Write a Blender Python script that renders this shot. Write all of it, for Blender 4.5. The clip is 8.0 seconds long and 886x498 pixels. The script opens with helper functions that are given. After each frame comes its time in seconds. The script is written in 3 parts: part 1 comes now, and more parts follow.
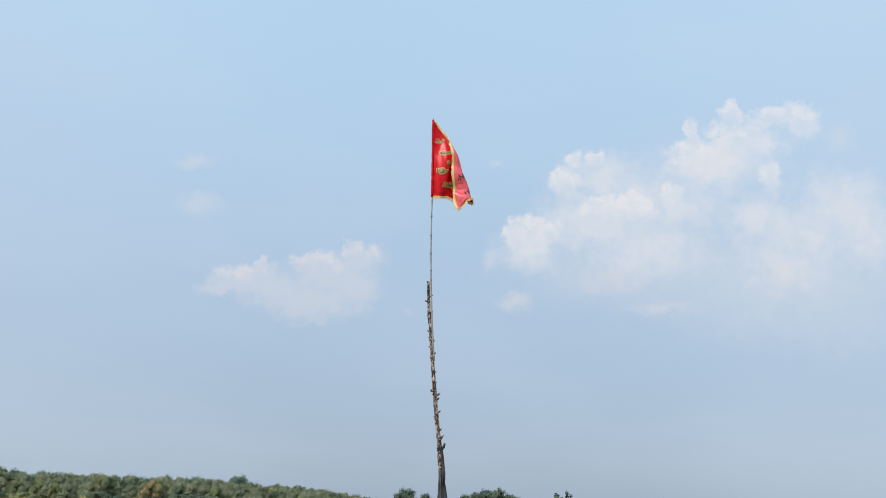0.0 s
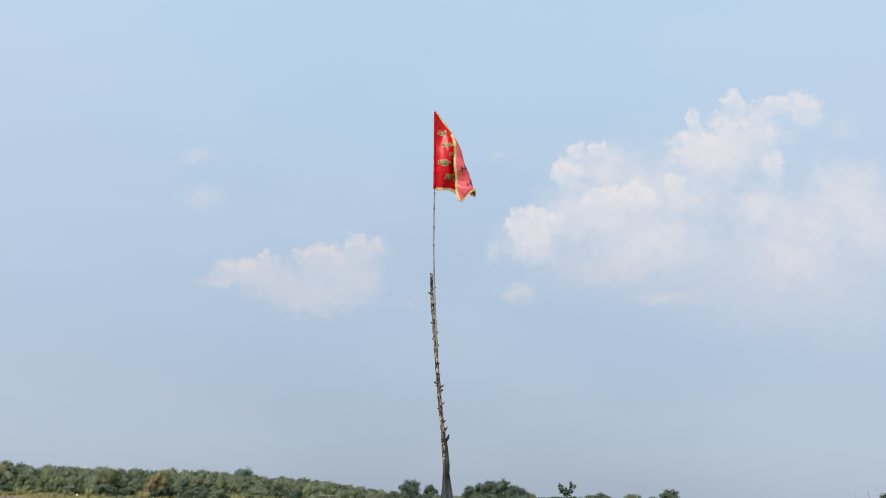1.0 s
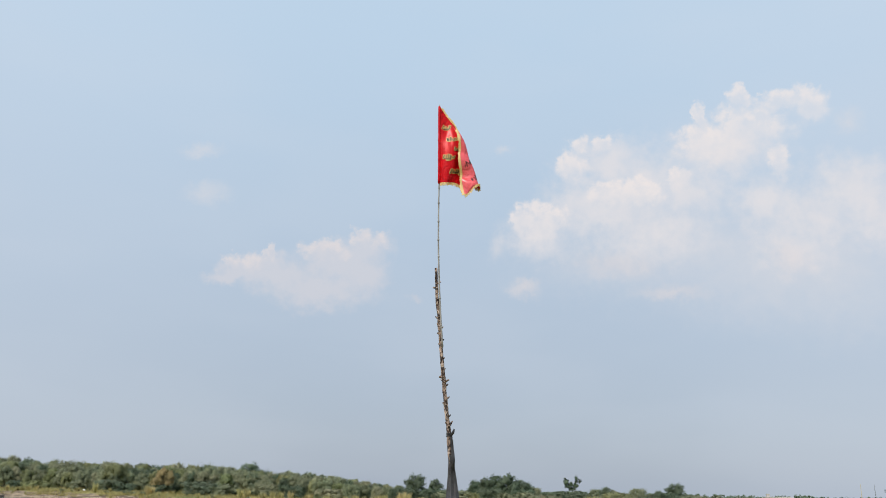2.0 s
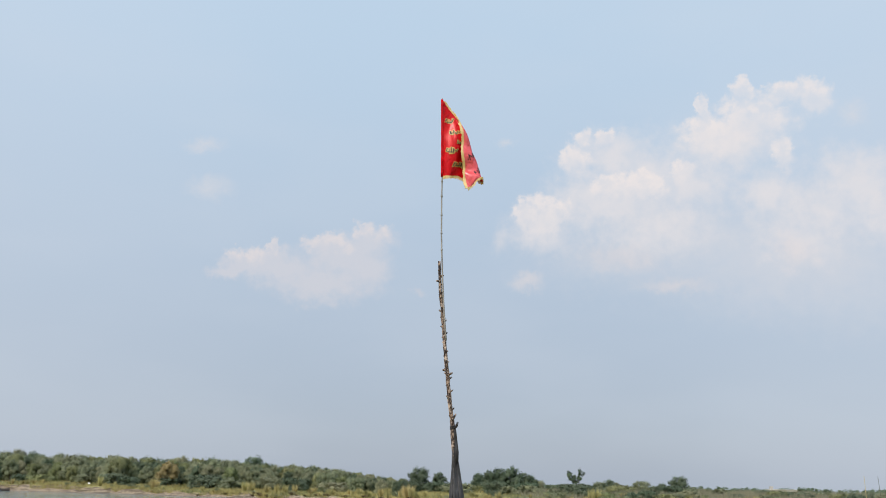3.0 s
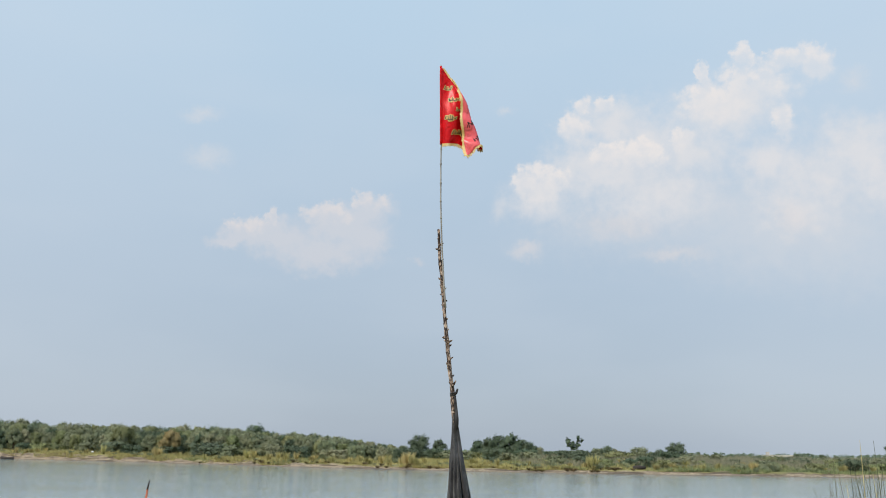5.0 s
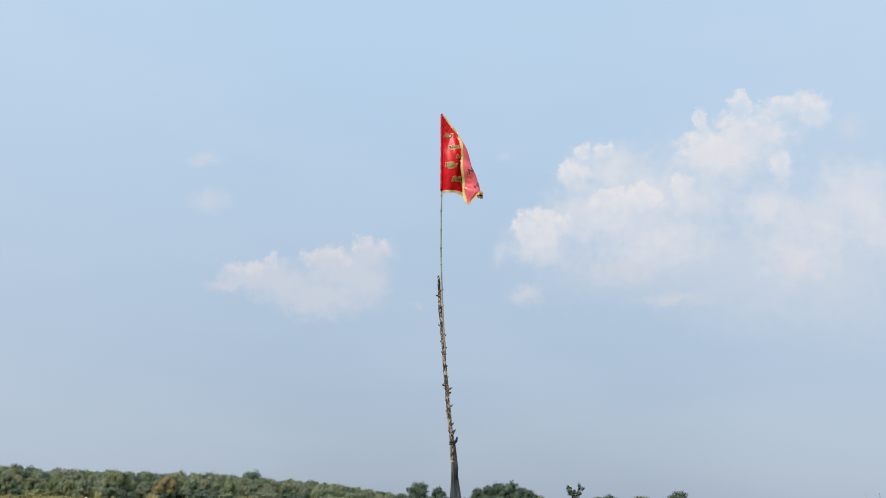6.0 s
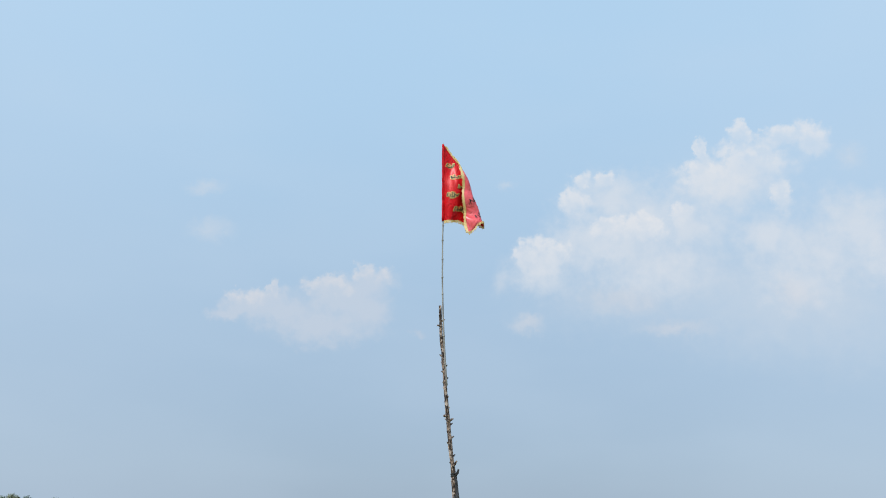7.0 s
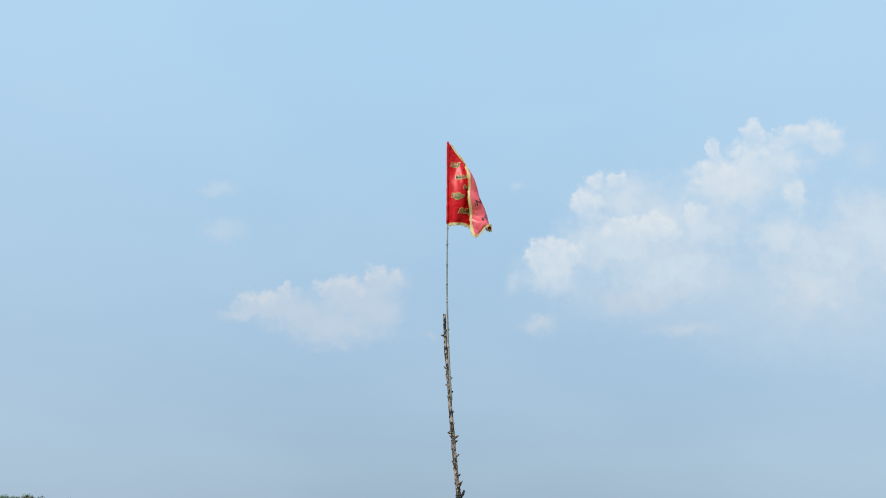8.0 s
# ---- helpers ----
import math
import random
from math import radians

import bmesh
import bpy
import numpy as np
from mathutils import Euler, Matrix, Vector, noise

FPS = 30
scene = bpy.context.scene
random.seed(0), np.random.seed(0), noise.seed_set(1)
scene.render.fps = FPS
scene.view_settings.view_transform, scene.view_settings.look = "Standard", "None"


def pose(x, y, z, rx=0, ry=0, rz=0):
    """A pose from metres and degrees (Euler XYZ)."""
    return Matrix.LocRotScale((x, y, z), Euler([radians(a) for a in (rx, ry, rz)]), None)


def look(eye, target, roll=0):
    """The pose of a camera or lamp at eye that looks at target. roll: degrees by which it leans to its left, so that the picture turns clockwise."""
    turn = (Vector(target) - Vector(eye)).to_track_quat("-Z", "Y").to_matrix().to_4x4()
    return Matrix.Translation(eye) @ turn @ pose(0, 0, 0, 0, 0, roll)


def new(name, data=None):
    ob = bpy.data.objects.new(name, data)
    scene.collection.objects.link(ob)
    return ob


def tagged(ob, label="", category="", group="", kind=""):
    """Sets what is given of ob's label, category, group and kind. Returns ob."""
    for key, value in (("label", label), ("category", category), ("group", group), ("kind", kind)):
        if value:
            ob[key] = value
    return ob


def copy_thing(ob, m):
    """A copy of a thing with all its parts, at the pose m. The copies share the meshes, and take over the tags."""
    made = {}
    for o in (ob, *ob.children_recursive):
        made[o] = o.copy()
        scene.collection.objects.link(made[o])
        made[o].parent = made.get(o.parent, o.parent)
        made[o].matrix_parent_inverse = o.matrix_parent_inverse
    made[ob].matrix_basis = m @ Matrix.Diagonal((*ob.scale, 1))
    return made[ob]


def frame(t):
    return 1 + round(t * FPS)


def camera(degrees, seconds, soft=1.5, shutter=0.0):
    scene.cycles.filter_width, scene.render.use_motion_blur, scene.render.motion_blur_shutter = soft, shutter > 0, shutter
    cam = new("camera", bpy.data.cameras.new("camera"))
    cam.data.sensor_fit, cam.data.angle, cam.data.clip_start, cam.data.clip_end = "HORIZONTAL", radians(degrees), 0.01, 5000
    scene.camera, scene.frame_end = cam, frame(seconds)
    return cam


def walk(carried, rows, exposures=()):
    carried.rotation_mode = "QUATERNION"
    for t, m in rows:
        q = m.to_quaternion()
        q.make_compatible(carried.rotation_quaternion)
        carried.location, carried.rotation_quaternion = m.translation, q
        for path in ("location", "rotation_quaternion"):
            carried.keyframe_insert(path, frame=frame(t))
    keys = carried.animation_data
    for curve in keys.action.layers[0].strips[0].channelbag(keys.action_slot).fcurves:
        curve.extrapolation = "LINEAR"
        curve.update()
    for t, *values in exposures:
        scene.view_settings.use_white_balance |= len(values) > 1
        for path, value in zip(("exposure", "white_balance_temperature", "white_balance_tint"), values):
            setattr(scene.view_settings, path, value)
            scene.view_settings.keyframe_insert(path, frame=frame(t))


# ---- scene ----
cam = camera(57.5, 8.0, soft=1.0)
PATH = [
    (0.0, pose(0.000, 0.000, 3.000, 107.875, -1.332, -0.430)),
    (0.5, pose(0.002, 0.000, 3.000, 107.683, -1.103, -0.397)),
    (1.0, pose(0.000, 0.000, 3.000, 107.290, -1.018, -0.123)),
    (1.5, pose(0.000, 0.000, 3.000, 106.944, -0.991, 0.202)),
    (1.7, pose(0.000, 0.000, 2.999, 106.975, -0.980, 0.220)),
    (2.8, pose(-0.001, 0.000, 2.995, 106.560, -0.900, 0.420)),
    (3.0, pose(-0.001, 0.000, 2.994, 106.470, -0.884, 0.495)),
    (3.5, pose(-0.005, 0.000, 2.990, 106.296, -0.826, 0.659)),
    (4.0, pose(-0.005, 0.000, 2.983, 105.584, -0.715, 0.712)),
    (4.2, pose(-0.005, 0.000, 2.983, 105.160, -0.705, 0.690)),
    (5.3, pose(-0.004, 0.000, 2.983, 104.230, -0.684, 0.419)),
    (5.5, pose(-0.005, 0.000, 2.986, 105.153, -0.768, 0.420)),
    (6.0, pose(-0.005, 0.000, 3.003, 107.432, -0.898, 0.426)),
    (6.5, pose(-0.004, 0.000, 3.011, 108.866, -0.960, 0.459)),
    (7.0, pose(-0.008, 0.000, 3.019, 109.443, -0.960, 0.488)),
    (7.5, pose(-0.006, 0.000, 3.020, 109.446, -0.998, 0.694)),
    (7.9, pose(-0.006, 0.005, 3.020, 109.490, -0.990, 0.730)),
    (8.0, pose(0.055, 0.479, 3.227, 109.492, -1.128, 1.318)),
]
# the clip's camera shifts its white balance: seconds, stops, kelvin, tint
BALANCE = [(0.0, 0.0, 6480, 9.5), (1.0, 0.0, 6700, 12), (1.5, 0.02, 6950, 13), (3.0, 0.02, 7050, 14), (4.0, 0.02, 7000, 13), (5.3, 0.02, 6950, 11), (5.5, 0.0, 6800, 12), (6.0, 0.0, 6650, 11),
           (6.5, 0.0, 6480, 10), (7.0, -0.03, 6280, 7), (7.5, -0.05, 6150, 4), (8.0, -0.03, 6100, 3)]
walk(cam, PATH, BALANCE)

# ---- sky and sun ----
SUN = Vector((-0.42, -0.62, 0.80)).normalized()      # towards the sun
HAZE_LOW, HAZE_HIGH = (4.08, 5.08, 6.45), (5.6, 7.75, 9.95)   # milky humid air, in units of the background strength
HEADS = [  # sunlit cumulus: tangents of bearing and height, and their half-widths
    (0.116, 0.351, 0.027, 0.022), (0.095, 0.350, 0.015, 0.016), (0.140, 0.357, 0.016, 0.013), (0.169, 0.456, 0.014, 0.012),
    (0.202, 0.463, 0.013, 0.010), (0.163, 0.430, 0.020, 0.023), (0.247, 0.390, 0.031, 0.016), (0.204, 0.388, 0.022, 0.013),
    (0.304, 0.413, 0.015, 0.014), (0.349, 0.468, 0.039, 0.022), (0.406, 0.494, 0.044, 0.030), (0.447, 0.525, 0.032, 0.014),
    (0.486, 0.526, 0.024, 0.023), (0.392, 0.535, 0.015, 0.015), (0.336, 0.504, 0.007, 0.020), (0.439, 0.436, 0.013, 0.020)]
BODY = [  # the greyer mass behind the heads
    (0.213, 0.426, 0.064, 0.041), (0.229, 0.355, 0.081, 0.049), (0.114, 0.325, 0.040, 0.033), (0.361, 0.444, 0.075, 0.039),
    (0.319, 0.383, 0.052, 0.040), (0.527, 0.405, 0.046, 0.042), (0.407, 0.372, 0.033, 0.029), (0.472, 0.361, 0.062, 0.041),
    (0.436, 0.315, 0.045, 0.036), (0.560, 0.362, 0.044, 0.047), (0.160, 0.365, 0.040, 0.036), (0.270, 0.330, 0.060, 0.034), (0.250, 0.405, 0.050, 0.034)]
VEILS = [  # thin remnants and the hazy base
    (0.328, 0.306, 0.218, 0.074), (0.420, 0.276, 0.137, 0.061), (0.204, 0.285, 0.094, 0.030), (0.278, 0.250, 0.052, 0.011),
    (0.095, 0.252, 0.026, 0.013), (0.062, 0.310, 0.011, 0.020), (0.538, 0.495, 0.021, 0.022), (0.494, 0.292, 0.101, 0.093),
    (-0.335, 0.437, 0.032, 0.010), (-0.322, 0.376, 0.031, 0.016), (0.067, 0.441, 0.011, 0.008)]
SMALL = [  # the lesser cumulus
    (-0.162, 0.306, 0.018, 0.013), (-0.175, 0.298, 0.019, 0.012), (-0.146, 0.300, 0.015, 0.014), (-0.120, 0.317, 0.015, 0.012),
    (-0.097, 0.313, 0.016, 0.012), (-0.229, 0.298, 0.007, 0.010), (-0.250, 0.280, 0.016, 0.010), (-0.277, 0.284, 0.012, 0.008), (-0.233, 0.288, 0.012, 0.010)]
SMALL_BODY = [
    (-0.138, 0.285, 0.055, 0.031), (-0.217, 0.265, 0.058, 0.024), (-0.268, 0.269, 0.036, 0.018), (-0.165, 0.247, 0.079, 0.027),
    (-0.108, 0.270, 0.033, 0.034), (-0.289, 0.261, 0.029, 0.009), (-0.110, 0.302, 0.032, 0.020), (-0.160, 0.296, 0.032, 0.018), (-0.230, 0.280, 0.030, 0.014)]
STREAKS = [(0.278, 0.250, 0.052, 0.013), (0.095, 0.252, 0.026, 0.015), (0.436, 0.299, 0.036, 0.031), (0.215, 0.287, 0.060, 0.022), (-0.042, 0.235, 0.012, 0.006)]   # warm low wisps


class Nodes:
    """A short way to write node trees."""

    def __init__(self, tree):
        self.tree = tree
        tree.nodes.clear()

    def add(self, kind, settings=None, **inputs):
        n = self.tree.nodes.new(kind)
        for key, value in (settings or {}).items():
            setattr(n, key, value)
        for key, value in inputs.items():
            self.put(n.inputs[key.replace("_", " ")], value)
        return n

    def put(self, socket, value):
        if isinstance(value, bpy.types.NodeSocket):
            self.tree.links.new(value, socket)
        else:
            socket.default_value = value

    def math(self, op, *values, clamp=False):
        n = self.tree.nodes.new("ShaderNodeMath")
        n.operation, n.use_clamp = op, clamp
        for s, v in zip(n.inputs, values):
            self.put(s, v)
        return n.outputs[0]

    def vec(self, op, *values, out=0):
        n = self.tree.nodes.new("ShaderNodeVectorMath")
        n.operation = op
        for s, v in zip(n.inputs, values):
            self.put(s, v)
        return n.outputs[out]

    def noise(self, vector, scale, detail=4.0, rough=0.55, out=0, distortion=0.0):
        n = self.tree.nodes.new("ShaderNodeTexNoise")
        for key, v in (("Vector", vector), ("Scale", scale), ("Detail", detail), ("Roughness", rough), ("Distortion", distortion)):
            self.put(n.inputs[key], v)
        return n.outputs[out]

    def mix(self, fac, a, b, blend="MIX"):
        n = self.tree.nodes.new("ShaderNodeMix")
        n.data_type, n.blend_type = "RGBA", blend
        for s, v in zip((n.inputs[0], n.inputs[6], n.inputs[7]), (fac, a, b)):
            self.put(s, v if isinstance(v, (float, int, bpy.types.NodeSocket)) else (*v[:3], 1.0))
        return n.outputs[2]

    def step(self, value, low, high, a=0.0, b=1.0):
        n = self.tree.nodes.new("ShaderNodeMapRange")
        n.interpolation_type = "SMOOTHSTEP"
        for s, v in zip(n.inputs, (value, low, high, a, b)):
            self.put(s, v)
        return n.outputs[0]


world = bpy.data.worlds.new("sky")
scene.world = world
world.use_nodes = True
N = Nodes(world.node_tree)
sky = N.add("ShaderNodeTexSky", {"sky_type": "NISHITA", "sun_disc": False, "sun_elevation": math.asin(SUN.z),
                                 "sun_rotation": math.atan2(SUN.x, SUN.y), "air_density": 1.0, "dust_density": 2.5, "ozone_density": 1.5}).outputs[0]
way = N.add("ShaderNodeTexCoord").outputs["Generated"]


def warped(scale, amount, detail):
    shake = N.vec("SUBTRACT", N.noise(way, scale, detail, 0.6, out=1), (0.5, 0.5, 0.5))
    return N.vec("MULTIPLY", shake, (amount, amount, amount))


moved = N.vec("ADD", N.vec("ADD", N.vec("ADD", way, warped(14, 0.026, 3)), warped(55, 0.024, 4)), warped(170, 0.007, 3))
part_xyz = N.add("ShaderNodeSeparateXYZ", Vector=moved).outputs
ahead = N.math("MAXIMUM", part_xyz[1], 0.05)
spot = N.add("ShaderNodeCombineXYZ", X=N.math("DIVIDE", part_xyz[0], ahead), Y=N.math("DIVIDE", part_xyz[2], ahead)).outputs[0]


def puffs(rows, smooth):
    """How deep inside the union of the puffs a direction lies."""
    depth = -1.0
    for u, v, ru, rv in rows:
        off = N.vec("MULTIPLY", N.vec("SUBTRACT", spot, (u, v, 0)), (1 / ru, 1 / rv, 0))
        one = N.math("MULTIPLY_ADD", N.vec("LENGTH", off, out=1), -1.0, 1.0)
        n = N.tree.nodes.new("ShaderNodeMath")
        n.operation = "SMOOTH_MAX"
        for s, value in zip(n.inputs, (one, depth, smooth)):
            N.put(s, value)
        depth = n.outputs[0]
    return depth


def grown(rows, k, drop=0.0):
    return [(u, v - drop * rv, ru * k, rv * k) for u, v, ru, rv in rows]


billow = N.noise(way, 34, 6, 0.55)
curls = N.noise(way, 85, 4, 0.50)
broad = N.noise(N.vec("MULTIPLY", way, (1.0, 1.0, 2.6)), 3.2, 3, 0.5)
fine_lumps = N.math("ADD", N.math("MULTIPLY_ADD", billow, 0.75, -0.375), N.math("MULTIPLY_ADD", curls, 0.50, -0.25))


def crown_of(rows):
    """Sharp sunlit tops that fade into the cloud below them."""
    top = N.step(N.math("ADD", puffs(grown(rows, 1.22), 0.20), fine_lumps), -0.05, 0.42)
    under = N.step(N.math("ADD", puffs(grown(rows, 1.22, 1.0), 0.30), fine_lumps), -0.1, 0.8)
    return N.math("MULTIPLY", top, N.math("MULTIPLY_ADD", under, -0.80, 1.0))


heads, small_heads = crown_of(HEADS), crown_of(SMALL)
folds = N.step(N.math("ADD", puffs(grown(HEADS, 1.40, 0.30), 0.45), fine_lumps), -0.08, 0.55)
body = N.step(N.math("ADD", puffs(grown(BODY, 1.50), 0.70), fine_lumps), -0.02, 1.05)
body = N.math("MULTIPLY", body, N.step(billow, 0.30, 0.66, 0.75, 1.0))
small = N.step(N.math("ADD", puffs(grown(SMALL, 1.25) + grown(SMALL_BODY, 1.12), 0.50), fine_lumps), -0.10, 0.75)
veils = N.step(N.math("ADD", puffs(grown(VEILS, 1.35) + grown(BODY, 1.2), 0.6), N.math("MULTIPLY", fine_lumps, 0.6)), -0.10, 1.20)
streaks = N.step(N.math("ADD", puffs(grown(STREAKS, 1.15), 0.4), N.math("MULTIPLY", fine_lumps, 0.8)), -0.05, 1.0)
height = N.add("ShaderNodeSeparateXYZ", Vector=way).outputs[2]
haze = N.mix(N.step(height, -0.05, 0.62), HAZE_LOW, HAZE_HIGH)
sky = N.mix(0.80, sky, haze)
aside = N.math("ABSOLUTE", N.add("ShaderNodeSeparateXYZ", Vector=way).outputs[0])
sky = N.mix(N.step(aside, 0.10, 0.55, 0.0, 0.20), sky, (6.3, 7.5, 9.0))      # brighter haze to both sides
sky = N.mix(N.step(broad, 0.35, 0.70, 0.0, 0.14), sky, (6.0, 7.0, 8.2))
sky = N.mix(N.math("MULTIPLY", veils, 0.52), sky, (6.6, 7.0, 7.7))
sky = N.mix(N.math("MULTIPLY", body, 0.62), sky, (7.6, 7.7, 8.15))
sky = N.mix(N.math("MULTIPLY", folds, 0.36), sky, (7.8, 7.8, 8.15))
sky = N.mix(N.math("MULTIPLY", streaks, 0.22), sky, (7.3, 6.8, 6.9))
sky = N.mix(N.math("MULTIPLY", small, 0.44), sky, (7.2, 7.05, 7.45))
sky = N.mix(N.math("MULTIPLY", small_heads, N.step(curls, 0.34, 0.64, 0.10, 0.40)), sky, (8.3, 7.7, 7.6))
sky = N.mix(N.math("MULTIPLY", heads, N.step(curls, 0.34, 0.64, 0.15, 0.55)), sky, (8.5, 8.2, 8.25))
N.add("ShaderNodeOutputWorld", Surface=N.add("ShaderNodeBackground", Color=sky, Strength=0.1).outputs[0])

lamp = bpy.data.lights.new("sun", "SUN")
lamp.energy, lamp.angle, lamp.color = 3.0, radians(1.0), (1.0, 0.95, 0.87)
sun = new("sun", lamp)
sun.matrix_world = look(SUN * 100, (0, 0, 0))


# ---- materials ----
def material(name, build):
    m = bpy.data.materials.new(name)
    m.use_nodes = True
    n = Nodes(m.node_tree)
    place = n.add("ShaderNodeTexCoord").outputs["Object"]
    n.add("ShaderNodeOutputMaterial", Surface=build(n, place))
    return m


def surface(n, color, rough=0.8, bump=None, strength=0.3, distance=0.02, metal=0.0, **more):
    b = n.add("ShaderNodeBsdfPrincipled", Base_Color=color if isinstance(color, bpy.types.NodeSocket) else (*color, 1), Roughness=rough, Metallic=metal)
    for key, value in more.items():
        n.put(b.inputs[key.replace("_", " ")], value)
    if bump is not None:
        n.put(b.inputs["Normal"], n.add("ShaderNodeBump", Height=bump, Strength=strength, Distance=distance).outputs[0])
    return b.outputs[0]


def leafy(name, dark, light, translucent=0.36):
    def build(n, place):
        info = n.add("ShaderNodeObjectInfo").outputs["Random"]
        island = n.add("ShaderNodeNewGeometry").outputs["Random Per Island"]
        clump = n.noise(place, 0.55, 3, 0.6)
        c = n.mix(n.step(clump, 0.32, 0.68), dark, light)
        c = n.mix(n.math("MULTIPLY", island, 0.16), c, tuple(x * 1.5 for x in light))
        c = n.mix(n.math("MULTIPLY", info, 0.45), c, (light[0] * 1.25, light[1] * 0.95, light[2] * 1.1))
        second = n.math("FRACT", n.math("MULTIPLY", info, 7.31))
        c = n.mix(n.step(second, 0.1, 0.9, 0.0, 0.45), c, tuple(0.5 * (a + b) * 0.62 for a, b in zip(dark, light)))
        return mixed(n, translucent, surface(n, c, 0.75), n.add("ShaderNodeBsdfTranslucent", Color=c).outputs[0])
    return material(name, build)


def mixed(n, fac, a, b):
    m = n.tree.nodes.new("ShaderNodeMixShader")
    n.put(m.inputs[0], fac)
    n.put(m.inputs[1], a)
    n.put(m.inputs[2], b)
    return m.outputs[0]


LEAF_DEEP = leafy("deep_green_leaves", (0.070, 0.116, 0.076), (0.165, 0.236, 0.138))
# distance haze put into the colour: the olive leaves are paled and greyed
LEAF_DULL = leafy("dull_olive_leaves", (0.170, 0.215, 0.130), (0.325, 0.372, 0.215))
LEAF_FRESH = leafy("fresh_green_leaves", (0.140, 0.185, 0.088), (0.315, 0.365, 0.165))
LEAF_RUST = leafy("rusty_yellow_leaves", (0.270, 0.235, 0.110), (0.480, 0.400, 0.190))
GRASS = leafy("meadow_grass_blades", (0.235, 0.232, 0.088), (0.480, 0.445, 0.180), 0.35)
STRAW = leafy("dry_straw_blades", (0.330, 0.310, 0.120), (0.600, 0.560, 0.250), 0.35)
TALL = leafy("tall_grass_blades", (0.135, 0.175, 0.118), (0.310, 0.320, 0.205), 0.35)
WEED = leafy("dry_weed_blades", (0.095, 0.080, 0.042), (0.230, 0.190, 0.095), 0.25)
REED = leafy("reed_blades", (0.038, 0.055, 0.034), (0.105, 0.118, 0.062), 0.2)


def build_bark(n, place):
    grain = n.noise(n.vec("MULTIPLY", place, (60, 60, 16)), 1.0, 6, 0.65)
    patch = n.noise(place, 19.0, 4, 0.6)
    c = n.mix(n.step(grain, 0.42, 0.58), (0.034, 0.020, 0.016), (0.400, 0.290, 0.230))
    c = n.mix(n.step(patch, 0.53, 0.64, 0, 0.80), c, (0.660, 0.530, 0.450))      # where the bark has peeled
    c = n.mix(n.step(n.noise(n.vec("MULTIPLY", place, (40, 40, 28)), 1.0, 3, 0.5), 0.51, 0.56, 0, 0.94), c, (0.024, 0.014, 0.012))
    return surface(n, c, 0.85, grain, 1.0, 0.02)


def build_trunk(n, place):
    grain = n.noise(n.vec("MULTIPLY", place, (6, 6, 1.2)), 1.0, 4, 0.6)
    return surface(n, n.mix(grain, (0.070, 0.055, 0.042), (0.220, 0.180, 0.140)), 0.9, grain, 0.4)


def build_bamboo(n, place):
    streak = n.noise(n.vec("MULTIPLY", place, (90, 90, 4)), 1.0, 3, 0.5)
    mottle = n.noise(place, 7, 3, 0.6)
    c = n.mix(streak, (0.190, 0.180, 0.165), (0.400, 0.385, 0.360))
    return surface(n, n.mix(n.step(mottle, 0.45, 0.65, 0, 0.5), c, (0.110, 0.095, 0.080)), 0.5, streak, 0.2, 0.004)


def build_satin(n, place, tint=(0.640, 0.006, 0.010), gloss=0.045, glow=(1.0, 0.34, 0.36, 1)):
    weave = n.noise(place, 260, 2, 0.5)
    crease = n.noise(n.vec("MULTIPLY", place, (13, 13, 7)), 1.0, 4, 0.55, distortion=0.8)
    wear = n.noise(place, 9, 4, 0.6)
    c = n.mix(n.step(wear, 0.35, 0.75, 0, 0.5), tint, tuple(min(1, x * 1.1 + 0.006) for x in tint))
    height = n.math("ADD", n.math("MULTIPLY", crease, 1.0), n.math("MULTIPLY", weave, 0.03))
    front = surface(n, c, 0.42, height, 0.9, 0.05, Specular_IOR_Level=0.02)
    satin = mixed(n, gloss, front, n.add("ShaderNodeBsdfAnisotropic", Color=glow, Roughness=0.32).outputs[0])
    return mixed(n, 0.15, satin, n.add("ShaderNodeBsdfTranslucent", Color=c).outputs[0])


def build_fringe(n, place):
    thread = n.noise(n.vec("MULTIPLY", place, (160, 160, 60)), 1.0, 3, 0.6)
    c = n.mix(thread, (0.520, 0.330, 0.090), (0.860, 0.660, 0.290))
    return surface(n, c, 0.45, thread, 0.6, 0.006, Specular_IOR_Level=0.7)


def build_gold(n, place):
    thread = n.noise(place, 120, 3, 0.6)
    return surface(n, n.mix(thread, (0.500, 0.300, 0.060), (0.800, 0.600, 0.180)), 0.45, thread, 0.4, 0.004)


def build_black_cloth(n, place):
    weave = n.noise(n.vec("MULTIPLY", place, (60, 60, 16)), 1.0, 4, 0.6)
    # blotches from black to blue-grey: fold shade and highlights put into the colour
    fold_tone = n.noise(place, 4.0, 5, 0.6)
    weave = n.math("ADD", weave, n.math("MULTIPLY", n.noise(n.vec("MULTIPLY", place, (26, 26, 5)), 1.0, 4, 0.6, distortion=0.6), 3.0))
    c = n.mix(n.step(fold_tone, 0.35, 0.75), (0.010, 0.010, 0.013), (0.074, 0.079, 0.092))
    return surface(n, c, 0.75, weave, 0.7, 0.020, Sheen_Weight=0.15)


def build_wood(n, place):
    grain = n.noise(n.vec("MULTIPLY", place, (3, 14, 14)), 1.0, 5, 0.6)
    return surface(n, n.mix(grain, (0.016, 0.013, 0.011), (0.060, 0.048, 0.040)), 0.8, grain, 0.4, 0.01)


def build_red_wood(n, place):
    grain = n.noise(n.vec("MULTIPLY", place, (40, 40, 5)), 1.0, 4, 0.6)
